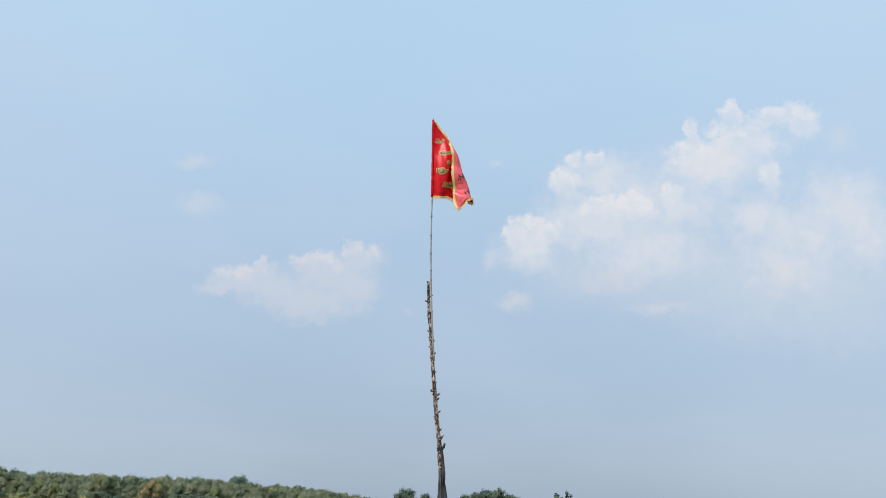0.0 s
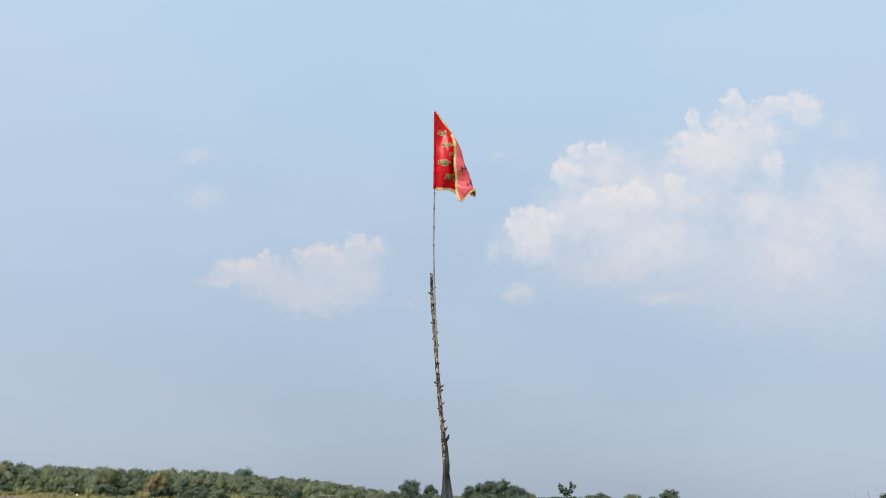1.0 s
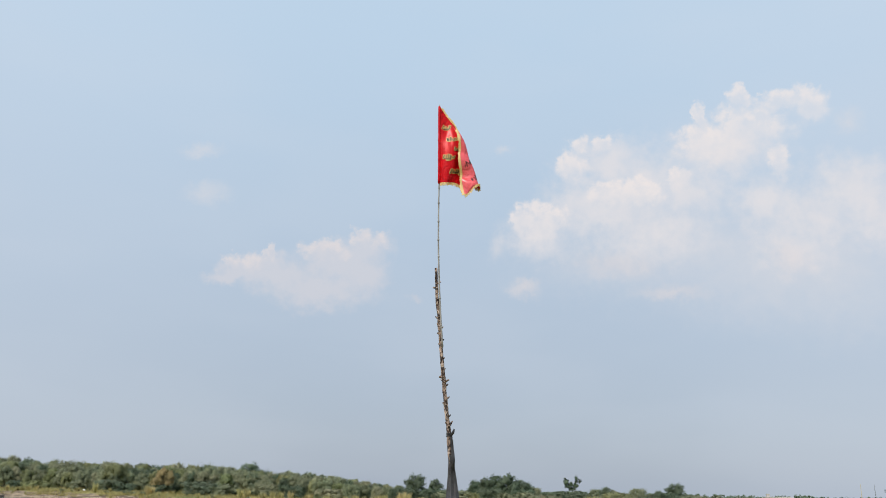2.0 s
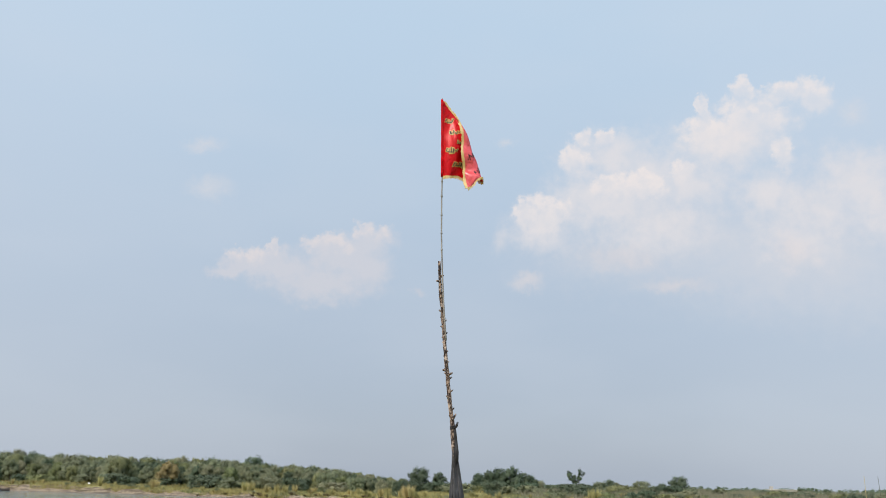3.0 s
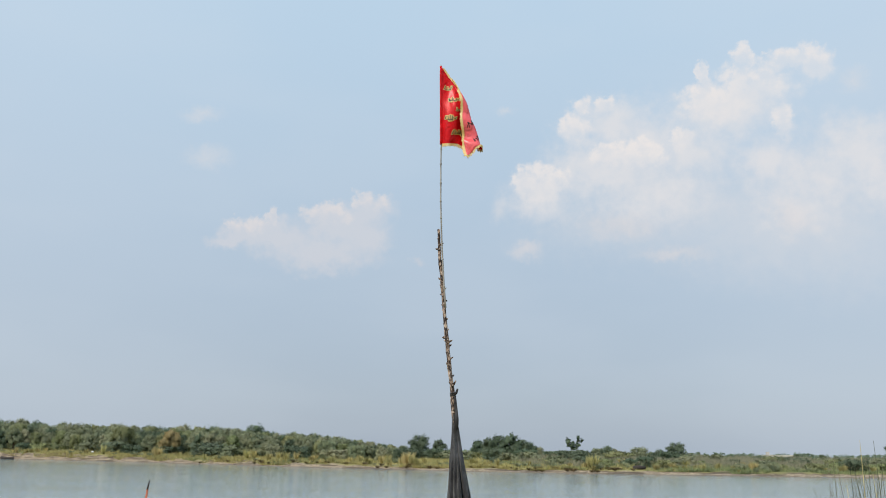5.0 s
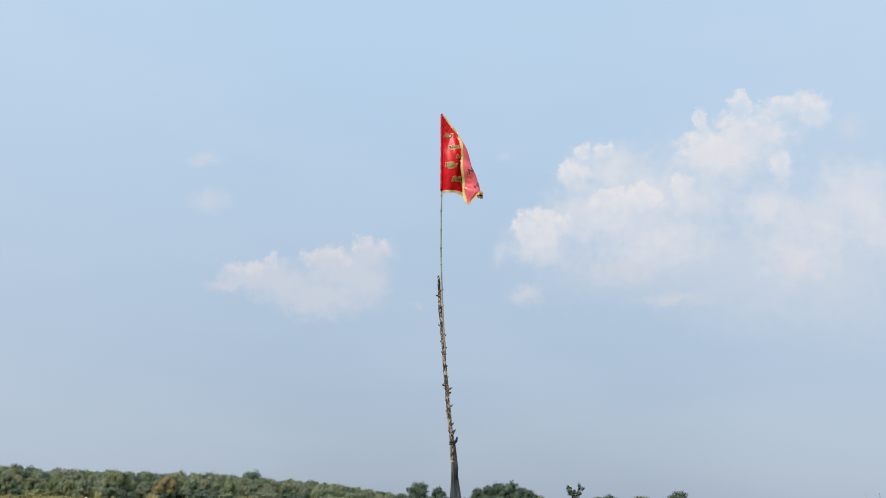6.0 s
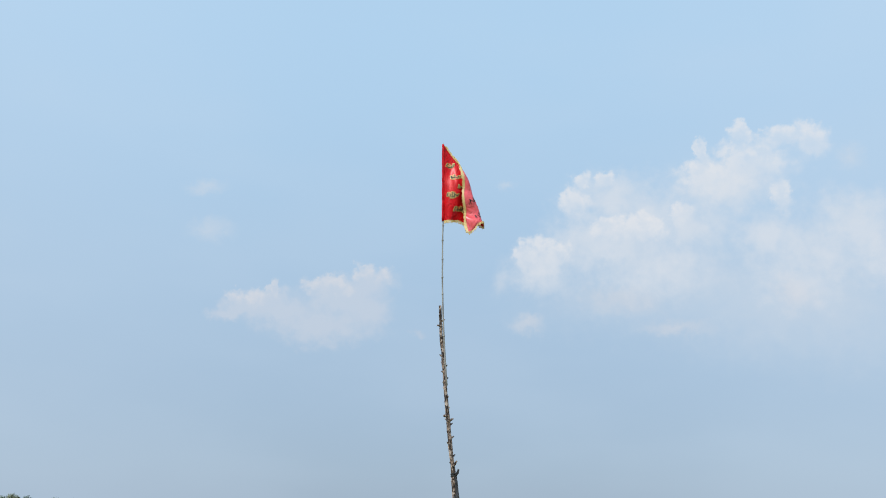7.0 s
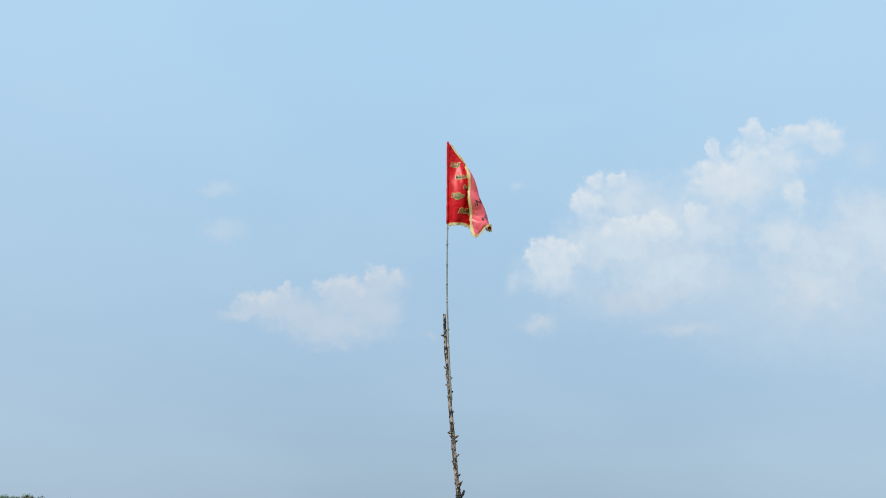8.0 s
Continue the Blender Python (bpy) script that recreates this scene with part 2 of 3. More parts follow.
    return surface(n, n.mix(grain, (0.250, 0.060, 0.030), (0.480, 0.140, 0.070)), 0.7, grain, 0.3, 0.006)


def build_ground(n, place):
    geo = n.add("ShaderNodeNewGeometry").outputs
    fine = n.noise(place, 2.3, 6, 0.65)
    mid = n.noise(place, 0.35, 5, 0.6)
    wide = n.noise(place, 0.045, 4, 0.55)
    meadow = n.mix(n.step(mid, 0.35, 0.65), (0.150, 0.155, 0.060), (0.320, 0.290, 0.125))
    meadow = n.mix(n.step(wide, 0.45, 0.62, 0, 0.7), meadow, (0.085, 0.105, 0.045))
    mud = n.mix(n.step(fine, 0.35, 0.65), (0.150, 0.120, 0.085), (0.380, 0.312, 0.230))
    mud = n.mix(n.step(mid, 0.50, 0.62, 0, 0.65), mud, (0.110, 0.085, 0.062))
    # dark level bands: shade under the bank's lip put into the mud colour
    undercut_shade = n.noise(n.vec("MULTIPLY", place, (0.16, 0.16, 2.8)), 1.0, 4, 0.65)
    mud = n.mix(n.step(undercut_shade, 0.50, 0.58, 0, 0.85), mud, (0.075, 0.058, 0.042))
    height = n.add("ShaderNodeSeparateXYZ", Vector=place).outputs[2]
    level = n.add("ShaderNodeSeparateXYZ", Vector=geo["True Normal"]).outputs[2]
    bare = n.math("MAXIMUM", n.step(n.math("ADD", height, n.math("MULTIPLY_ADD", mid, 0.9, -0.45)), 0.40, 0.72, 1, 0), n.step(n.math("MULTIPLY_ADD", mid, 0.35, n.math("ADD", level, -0.17)), 0.62, 0.86, 1, 0))
    mud = n.mix(n.step(n.math("ADD", height, n.math("MULTIPLY", fine, 0.15)), 0.12, 0.22, 0.70, 0), mud, (0.100, 0.078, 0.056))   # wet at the water
    c = n.mix(bare, meadow, mud)
    return surface(n, c, 0.95, fine, 0.6, 0.15)


def build_water(n, place):
    ripples = n.noise(n.vec("MULTIPLY", place, (1.6, 5.0, 1)), 1.0, 5, 0.65)
    swell = n.noise(n.vec("MULTIPLY", place, (0.12, 0.30, 1)), 1.0, 3, 0.5)
    streak = n.noise(n.vec("MULTIPLY", place, (0.02, 0.12, 1)), 1.0, 4, 0.6)
    height = n.math("ADD", ripples, n.math("MULTIPLY", swell, 1.0))
    c = n.mix(streak, (0.245, 0.325, 0.342), (0.280, 0.360, 0.376))
    return surface(n, c, n.step(streak, 0.3, 0.7, 0.05, 0.10), height, 0.19, 0.08, IOR=1.33)


def build_plaster(n, place):
    stain = n.noise(place, 0.8, 5, 0.6)
    return surface(n, n.mix(n.step(stain, 0.4, 0.8), (0.680, 0.665, 0.630), (0.460, 0.440, 0.410)), 0.85, stain, 0.1)


def plain(color, rough):
    return lambda n, place: surface(n, n.mix(n.noise(place, 30, 4, 0.6), color, tuple(x * 1.4 for x in color)), rough)


BARK, TRUNK, BAMBOO = material("peeling_thorny_bark", build_bark), material("tree_bark", build_trunk), material("bamboo", build_bamboo)
PINK = material("pale_satin_reverse", lambda n, place: build_satin(n, place, (0.940, 0.130, 0.150), 0.11, (1.0, 0.55, 0.58, 1)))
SATIN, FRINGE, GOLD = material("red_satin", build_satin), material("gold_fringe", build_fringe), material("gold_thread_patch", build_gold)
INK = material("black_lettering", plain((0.012, 0.011, 0.010), 0.6))
BLACK = material("dusty_black_cloth", build_black_cloth)
WOOD, RED_WOOD = material("weathered_dark_wood", build_wood), material("reddish_wood", build_red_wood)
GROUND, WATER = material("meadow_and_mud", build_ground), material("river_water", build_water)
PLASTER, GLASS_DARK = material("whitewashed_plaster", build_plaster), material("dark_window", plain((0.020, 0.024, 0.028), 0.2))
CONCRETE = material("grey_concrete", plain((0.330, 0.320, 0.300), 0.9))
SACKING = material("white_sheeting", plain((0.600, 0.600, 0.590), 0.8))


# ---- mesh helpers ----
def mesh_of(name, verts, faces, mat, smooth=False):
    me = bpy.data.meshes.new(name)
    me.from_pydata([tuple(map(float, v)) for v in verts], [], faces)
    me.materials.append(mat)
    if smooth:
        me.polygons.foreach_set("use_smooth", [True] * len(me.polygons))
    me.update()
    return me


def part_of(name, me, parent, label="", at=None):
    ob = new(name, me)
    ob.parent = parent
    if at is not None:
        ob.matrix_basis = at
    return tagged(ob, label)


def thing(name, m, label, category, group=""):
    ob = new(name)
    ob.matrix_basis = m
    return tagged(ob, label, category, group)


def tube(points, radii, sides=10, wobble=0.0, rng=None, cap=True):
    """Verts and faces of a tapered tube along points."""
    pts = [Vector(p) for p in points]
    verts, faces = [], []
    side = Vector((1, 0, 0))
    for i, p in enumerate(pts):
        d = (pts[min(i + 1, len(pts) - 1)] - pts[max(i - 1, 0)]).normalized()
        side = (side - d * side.dot(d)).normalized()
        up = d.cross(side)
        for k in range(sides):
            a = 2 * math.pi * k / sides
            r = radii[i] * (1 + (rng.uniform(-wobble, wobble) if rng else 0))
            verts.append(p + side * math.cos(a) * r + up * math.sin(a) * r)
    for i in range(len(pts) - 1):
        for k in range(sides):
            a, b = i * sides + k, i * sides + (k + 1) % sides
            faces.append((a, b, b + sides, a + sides))
    if cap:
        faces.append(tuple(range(sides))[::-1])
        faces.append(tuple((len(pts) - 1) * sides + k for k in range(sides)))
    return verts, faces


def join(pieces):
    verts, faces = [], []
    for v, f in pieces:
        base = len(verts)
        verts += list(v)
        faces += [tuple(i + base for i in q) for q in f]
    return verts, faces


def box(cx, cy, cz, sx, sy, sz, bevel=0.0):
    bm = bmesh.new()
    bmesh.ops.create_cube(bm, size=1, matrix=Matrix.LocRotScale((cx, cy, cz), None, (sx, sy, sz)))
    if bevel:
        bmesh.ops.bevel(bm, geom=bm.edges[:], offset=bevel, segments=2, affect="EDGES")
    out = [v.co.copy() for v in bm.verts], [tuple(v.index for v in f.verts) for f in bm.faces]
    bm.free()
    return out


# ---- ground and river ----
EYE_X = [-900, -400, -147, -95, -50, -20, 0, 14, 28, 62, 140, 400, 900]
EYE_Y = [700, 430, 266, 234, 196, 169, 156, 150, 146, 141, 137, 150, 190]
NEAR_EDGE = 14.5


def edge_at(x):
    total = sum(np.interp(x + k, EYE_X, EYE_Y) for k in (-12, -6, 0, 6, 12)) / 5
    return float(total + 2.2 * noise.noise((x * 0.07, 3, 0)) + 0.9 * noise.noise((x * 0.31, 9, 0)))


EDGE = [edge_at(-4000 + 0.5 * i) for i in range(16001)]


def far_edge(x):
    """Where the far bank meets the water."""
    k = min(15999.0, max(0.0, (x + 4000) * 2))
    i = int(k)
    return EDGE[i] + (EDGE[i + 1] - EDGE[i]) * (k - i)


def bank_top(x):
    return float(np.interp(x, [-900, -120, -60, 0, 60, 900], [2.1, 1.95, 1.1, 0.70, 0.75, 0.9]))


def far_height(x, off):
    """Height of the far land, off metres behind the water's edge."""
    top = bank_top(x)
    rough = noise.noise((x * 0.22, off * 0.3, 5)) * 0.40 + noise.noise((x * 0.9, off * 0.9, 2)) * 0.20
    rough *= min(1.0, max(0.40, 1.0 - x / 45))
    width = 2.4 + 1.9 * noise.noise((x * 0.11, 1, 7))
    ledge = 0.22 + 0.12 * noise.noise((x * 0.4, 0, 1))
    if off < 0:
        return max(-1.6, off * 0.25)
    if off < width * 0.55:
        return ledge * off / (width * 0.55) + rough * 0.25 * min(1, off)
    k = min(1.0, (off - width * 0.55) / (width * 0.55))
    swell = noise.noise((x * 0.02, off * 0.02, 8)) * 0.5 * min(1, off / 60) + min(1.9, max(0, off - 4) * 0.030)
    return ledge + (top - ledge) * (k * k * (3 - 2 * k)) + rough * (0.5 + 0.5 * k) + swell


def land_z(x, y):
    return far_height(x, y - far_edge(x))


def near_height(x, y):
    k = min(1, max(0, (NEAR_EDGE + 1.5 * noise.noise((x * 0.1, 0, 0)) - y) / 5.0))
    bump = 0.08 * noise.noise((x * 0.5, y * 0.5, 0)) if -40 < y < 20 else 0
    return -1.5 + 2.9 * (k * k * (3 - 2 * k)) + bump


def make_ground():
    xs = sorted(set([-4000, -2500, -1500, -900, -600, -420, -320] + [round(-260 + 1.6 * i, 2) for i in range(251)] + [160, 200, 300, 450, 700, 1200, 2500, 4000]))
    near = [-4000, -1500, -500, -150, -50, -20, -8, -3, 0, 2, 4, 6, 7, 8, 9, 10, 11, 12, 13, 14, 15, 16, 18, 25, 50]
    offs = [-30, -8, -3, -1, 0, 0.3, 0.6, 0.9, 1.2, 1.5, 1.8, 2.1, 2.4, 2.8, 3.3, 4, 5, 7, 10, 14, 19, 26, 36, 50, 70, 110, 180, 320, 700, 1500, 3300]
    verts, faces = [], []
    for x in xs:
        edge = far_edge(x)
        verts += [(x, y, near_height(x, y)) for y in near]
        verts += [(x, edge + o, far_height(x, o)) for o in offs]
    n = len(near) + len(offs)
    for i in range(len(xs) - 1):
        for j in range(n - 1):
            a = i * n + j
            faces.append((a, a + n, a + n + 1, a + 1))
    tagged(new("ground", mesh_of("ground", verts, faces, GROUND, True)), "grassy river plain with bare muddy banks", "ground", kind="structure")


def make_water():
    verts, faces = join([([(-4000, 5, 0), (4000, 5, 0), (4000, 900, 0), (-4000, 900, 0)], [(0, 1, 2, 3)])])
    tagged(new("water", mesh_of("water", verts, faces, WATER)), "calm grey-green river with faint ripples", "river", kind="structure")


make_ground()
make_water()


# ---- the flag pole ----
POLE_Y = 7.98
POST = [(0.150, 1.20), (0.130, 1.60), (0.105, 2.10), (0.068, 2.72), (0.048, 3.19), (0.026, 3.37), (0.017, 3.55), (-0.007, 3.725),
        (-0.044, 4.057), (-0.077, 4.396), (-0.111, 4.80), (-0.135, 5.225)]


def post_at(z):
    return float(np.interp(z, [p[1] for p in POST], [p[0] for p in POST]))


def make_pole():
    rng = random.Random(4)
    pole = thing("flagpole", pose(0, POLE_Y, 0), "crooked thorny branch post with a thin bamboo rod tied on", "flagpole")
    zs = [1.20 + i * 0.0402 for i in range(101)]
    pts, radii = [], []
    for z in zs:
        pts.append((post_at(z) + 0.006 * noise.noise((0, 0, z * 7)) + (0.0 if z < 4.75 else -0.008), 0.006 * noise.noise((5, 0, z * 7)), z))
        knob = 0.006 * max(0, noise.noise((9, 0, z * 9)))
        radii.append(float(np.interp(z, [1.2, 3.5, 4.6, 5.2], [0.036, 0.0215, 0.0165, 0.0135])) + knob)
    v, f = tube(pts, radii, 14, 0.10, rng)
    trunk = part_of("post", mesh_of("post", v, f, BARK, True), pole, "grey-brown branch with peeling bark")
    for i in range(26):      # broken side twigs
        z = 3.66 + i * 0.058 + rng.uniform(-0.015, 0.015)
        side = 1 if (i * 7 + 3) % 5 < 2 else -1
        size = rng.choice((0.006, 0.009, 0.014, 0.022))
        a = (0.0 if side > 0 else math.pi) + rng.uniform(-0.9, 0.9)
        d = Vector((math.cos(a), math.sin(a) * 0.8, rng.uniform(0.15, 0.9))).normalized()
        r = float(np.interp(z, [3.4, 5.2], [0.026, 0.018]))
        base = Vector((post_at(z), 0, z))
        v, f = tube([base, base + d * (r + size * 0.5), base + d * (r + size) + Vector((0, 0, size * 0.25))], [0.011, 0.008, 0.0040], 7, 0.15, rng)
        part_of("twig_stub", mesh_of("twig_stub", v, f, BARK, True), trunk)
    for z, sx, up, length in ((4.05, 1, 0.6, 0.040), (4.10, -1, 0.15, 0.026), (3.62, 1, 1.6, 0.055), (5.005, -1, 0.1, 0.030)):
        base = Vector((post_at(z), -0.01, z))
        d = Vector((sx, -0.2, up)).normalized()
        v, f = tube([base, base + d * (0.02 + length * 0.55), base + d * (0.02 + length)], [0.013, 0.010, 0.006], 8, 0.12, rng)
        part_of("twig_stub", mesh_of("twig_stub", v, f, BARK, True), trunk)
    rod_pts = [(-0.062, -0.022, 4.40), (-0.094, -0.020, 4.80), (-0.114, -0.018, 5.20), (-0.125, -0.010, 5.55), (-0.129, 0, 6.15), (-0.135, 0, 6.6), (-0.141, 0, 7.07)]
    fine = [tuple(np.interp(z, [p[2] for p in rod_pts], [p[k] for p in rod_pts]) + (0.003 * noise.noise((k, 1, z * 3)) if k < 2 else 0) for k in range(3)) for z in np.linspace(4.40, 7.07, 40)]
    v, f = tube(fine, [float(np.interp(p[2], [4.4, 7.07], [0.0088, 0.0056])) for p in fine], 10, 0.03, rng)
    rod = part_of("bamboo_rod", mesh_of("bamboo_rod", v, f, BAMBOO, True), pole, "thin grey bamboo rod")
    for z in (4.62, 4.9, 5.34, 5.52, 5.72, 5.93, 6.10):
        c = Vector([float(np.interp(z, [p[2] for p in fine], [p[k] for p in fine])) for k in range(3)])
        v, f = tube([c + Vector((0, 0, dz)) for dz in (-0.012, -0.004, 0.004, 0.012)], [0.0078, 0.0108, 0.0108, 0.0078], 10)
        part_of("bamboo_node", mesh_of("bamboo_node", v, f, BAMBOO, True), rod)


FLAG_TOP, FLAG_BOTTOM, FLY = 7.045, 6.150, 0.70


def flag_point(s, q):
    """A point of the waving cloth: s down the hoist from 0 to 1, q metres out along the cloth."""
    x = y = 0.0
    steps = max(1, int(q / 0.02))
    dq = q / steps
    for i in range(steps):
        g = (i + 0.5) * dq
        fold = 0.040 + 0.350 * s                 # where the fly end folds over towards the hoist
        calm = min(1.0, max(0.0, (fold + 0.02 - g) / 0.14))
        turn = 0.10 + calm * (0.62 * math.sin(2 * math.pi * g / 0.30 + 3.2 * s + 1.5) + 0.24 * math.sin(2 * math.pi * g / 0.14 - 3.0 * s))
        bend = min(1.0, max(0.0, (g - fold) / (0.07 + 0.13 * s)))
        turn = turn * (1 - bend) - 3.22 * bend * bend * (3 - 2 * bend) + bend * (0.34 * math.sin(g * 38 + 7 * s) + 0.22 * math.sin(g * 85 - 11 * s))
        x += math.cos(turn) * dq
        y += math.sin(turn) * dq
    z = FLAG_TOP + (FLAG_BOTTOM - FLAG_TOP) * s - 0.075 * q ** 1.4 - 0.015 * math.sin(q * 13 + 2 * s) * min(1, q * 4) - 0.020 * s * math.sin(q * 31 + 6 * s) * min(1, q * 3) - 0.62 * max(0.0, q - 0.12 - 0.40 * s)
    hoist = -0.141 + 0.012 * s + 0.010
    return Vector((hoist + x, y - 0.002, z))


def flag_normal(s, q):
    e = 0.01
    n = (flag_point(s, q + e) - flag_point(s, max(0.0, q - e))).cross(flag_point(min(1, s + e), q) - flag_point(max(0, s - e), q))
    return n.normalized()


def flag_grid(s0, s1, qs, rows, cols, lift, far=None):
    """A raised piece of cloth; qs(s) gives its inner and outer edge."""
    front, back = [], []
    for i in range(rows + 1):
        s = s0 + (s1 - s0) * i / rows
        a, b = qs(i / rows)
        for j in range(cols + 1):
            q = a + (b - a) * j / cols
            p, n = flag_point(s, q), flag_normal(s, q)
            front.append(p + n * (lift if far is None else far))
            back.append(p - n * lift)
    total, w = len(front), cols + 1
    faces = []
    for i in range(rows):
        for j in range(cols):
            a = i * w + j
            faces.append((a, a + w, a + w + 1, a + 1))
            faces.append((total + a, total + a + 1, total + a + w + 1, total + a + w))
    rim = [j for j in range(w)] + [i * w + cols for i in range(1, rows + 1)] + [rows * w + j for j in range(cols - 1, -1, -1)] + [i * w for i in range(rows - 1, 0, -1)]
    for a, b in zip(rim, rim[1:] + rim[:1]):
        faces.append((a, b, b + total, a + total))
    return front + back, faces


def make_flag():
    rng = random.Random(11)
    flag = thing("flag", pose(0, POLE_Y, 0), "waving triangular red satin pennant with gold fringe", "flag")
    rows, cols = 64, 56
    v, f = flag_grid(0.012, 1.0, lambda k: (0.0, FLY * (0.012 + 0.988 * k)), rows, cols, 0.0008)
    sheet = mesh_of("cloth", v, f, SATIN, True)
    sheet.materials.append(PINK)      # the paler reverse of the satin
    for k, face in enumerate(sheet.polygons):
        face.material_index = 1 if k < 2 * rows * cols and k % 2 == 0 else 0
    cloth = part_of("cloth", sheet, flag, "creased red satin cloth with a paler reverse")
    slant = flag_grid(0.015, 1.0, lambda k: (FLY * (0.015 + 0.985 * k) - 0.006, FLY * (0.015 + 0.985 * k) + 0.019 + rng.uniform(-0.006, 0.006)), 110, 2, 0.004)
    part_of("slanting_fringe", mesh_of("slanting_fringe", *slant, FRINGE), cloth, "pale gold fringe")
    fv, ff = [], []
    for k in range(86):       # tassels along the lower hem
        q0, q1 = FLY * k / 86, FLY * (k + 1) / 86 - 0.0015
        drop = 0.022 + rng.uniform(-0.008, 0.008)
        a, b, n = flag_point(1.0, q0), flag_point(1.0, q1), flag_normal(1.0, q0) * 0.003
        up, down = Vector((0, 0, 0.008)), Vector((rng.uniform(-0.004, 0.004), 0, -drop))
        base = len(fv)
        fv += [a + up + n, b + up + n, b + down + n, a + down + n, a + up - n, b + up - n, b + down - n, a + down - n]
        ff += [tuple(base + i for i in q) for q in ((0, 1, 2, 3), (7, 6, 5, 4), (0, 4, 5, 1), (1, 5, 6, 2), (2, 6, 7, 3), (3, 7, 4, 0))]
    part_of("hem_fringe", mesh_of("hem_fringe", fv, ff, FRINGE), cloth, "pale gold tasselled fringe")
    sleeve_pts = [(-0.129 - 0.012 * (1 - i / 20), 0, FLAG_TOP + 0.005 + (FLAG_BOTTOM - FLAG_TOP - 0.005) * i / 20) for i in range(21)]
    part_of("sleeve", mesh_of("sleeve", *tube(sleeve_pts, [0.0125] * 21, 10, 0.12, rng), SATIN, True), cloth)
    for s, q, sw, qw in ((0.27, 0.070, 0.040, 0.048), (0.43, 0.125, 0.038, 0.065), (0.57, 0.200, 0.034, 0.046), (0.67, 0.105, 0.046, 0.070), (0.85, 0.195, 0.040, 0.072), (0.88, 0.46, 0.040, 0.060), (0.72, 0.42, 0.036, 0.050)):
        strokes = []      # slanting strokes of embroidery: along the hoist from, to; out along the cloth, slant, half-width
        for dq in (-0.80, -0.45, -0.10, 0.22, 0.52, 0.84):
            strokes.append((rng.uniform(-0.9, -0.1), rng.uniform(0.2, 0.9), qw * (dq + rng.uniform(-0.10, 0.10)), qw * rng.uniform(-0.45, 0.45), qw * rng.uniform(0.05, 0.09)))
        low = rng.uniform(0.1, 0.5)

        def drawn(wide, lift, back):
            bars = []
            for lo, hi, at, slant, half in strokes:
                bars.append(flag_grid(s + sw * (lo - wide), s + sw * (hi + wide), lambda k: (q + at + slant * (k - 0.5) - half - qw * wide * 0.6, q + at + slant * (k - 0.5) + half + qw * wide * 0.6), 4, 1, lift, back))
            bars.append(flag_grid(s + sw * (low - wide * 0.5), s + sw * (low + 0.16 + wide * 0.5), lambda k: (q - qw * 0.7, q + qw * (0.2 + wide)), 1, 6, lift, back))
            return join(bars)

        patch = part_of("gold_embroidery", mesh_of("gold_embroidery", *drawn(0.16, 0.0035, 0.0), GOLD), cloth, "gold embroidered outline of lettering")
        part_of("lettering_bar", mesh_of("lettering_bar", *drawn(0.0, 0.0055, 0.002), INK), patch, "dark strokes of unreadable lettering")


def make_wrap():
    """Black cloth wound round the post and hanging in long folds."""
    rng = random.Random(3)
    wrap = thing("black_cloth", pose(0, POLE_Y, 0), "black cloth hanging in folds round the post, fold highlights in its colour", "cloth")
    levels, around = 60, 72
    verts, faces = [], []
    for i in range(levels + 1):
        z = 3.36 - 1.86 * i / levels
        k = i / levels
        left = float(np.interp(z, [1.5, 2.1, 2.72, 3.0, 3.36], [-0.03, -0.03, -0.015, 0.002, 0.012]))
        right = float(np.interp(z, [1.5, 2.1, 2.72, 3.0, 3.20, 3.36], [0.40, 0.29, 0.166, 0.115, 0.082, 0.052]))
        cx, half = (left + right) / 2, (right - left) / 2
        for j in range(around):
            a = 2 * math.pi * j / around
            crumple = 1.0 if math.cos(a) < 0.2 else 0.45
            pleat = crumple * (0.26 * abs(math.sin(4.5 * a + 1.6 * math.sin(5.0 * k))) - 0.12 + 0.14 * math.sin(13 * a + 6.5 * k) + 0.60 * noise.noise((math.cos(a) * 2.5, math.sin(a) * 2.5, z * 5)))
            seam = 0.75 * min(1, k * 2.2) * math.exp(-((a - 4.95 - 0.10 * k) / 0.13) ** 2)
            r = 1 + pleat * (0.35 + 0.65 * min(1, k * 3)) - seam
            verts.append((cx + half * math.cos(a) * (1 + pleat * 0.3), 0.95 * max(half, 0.030) * math.sin(a) * r, z))
    for i in range(levels):
        for j in range(around):
            a, b = i * around + j, i * around + (j + 1) % around
            faces.append((a, a + around, b + around, b))
    part_of("hanging_folds", mesh_of("hanging_folds", verts, faces, BLACK, True), wrap)
    strip = [(0.056, -0.018, 3.22), (0.055, -0.02, 3.32), (0.048, -0.02, 3.42), (0.040, -0.018, 3.50), (0.030, -0.012, 3.56)]
    part_of("tied_strip", mesh_of("tied_strip", *tube(strip, [0.020, 0.017, 0.014, 0.012, 0.009], 10, 0.25, rng), BLACK, True), wrap, "twisted strip of black cloth")
    knot = [(post_at(3.53) + 0.024 * math.cos(a), 0.024 * math.sin(a), 3.53 + 0.003 * a) for a in np.linspace(0, 2 * math.pi * 2, 30)]
    part_of("knot", mesh_of("knot", *tube(knot, [0.008] * 30, 7, 0.2, rng), BLACK, True), wrap, "knotted black cloth band")
    end = [(0.036, -0.024, 3.545), (0.052, -0.03, 3.57), (0.064, -0.03, 3.605)]
    part_of("knot_end", mesh_of("knot_end", *tube(end, [0.012, 0.013, 0.008], 8, 0.2, rng), BLACK, True), wrap)


make_pole()
make_flag()
make_wrap()


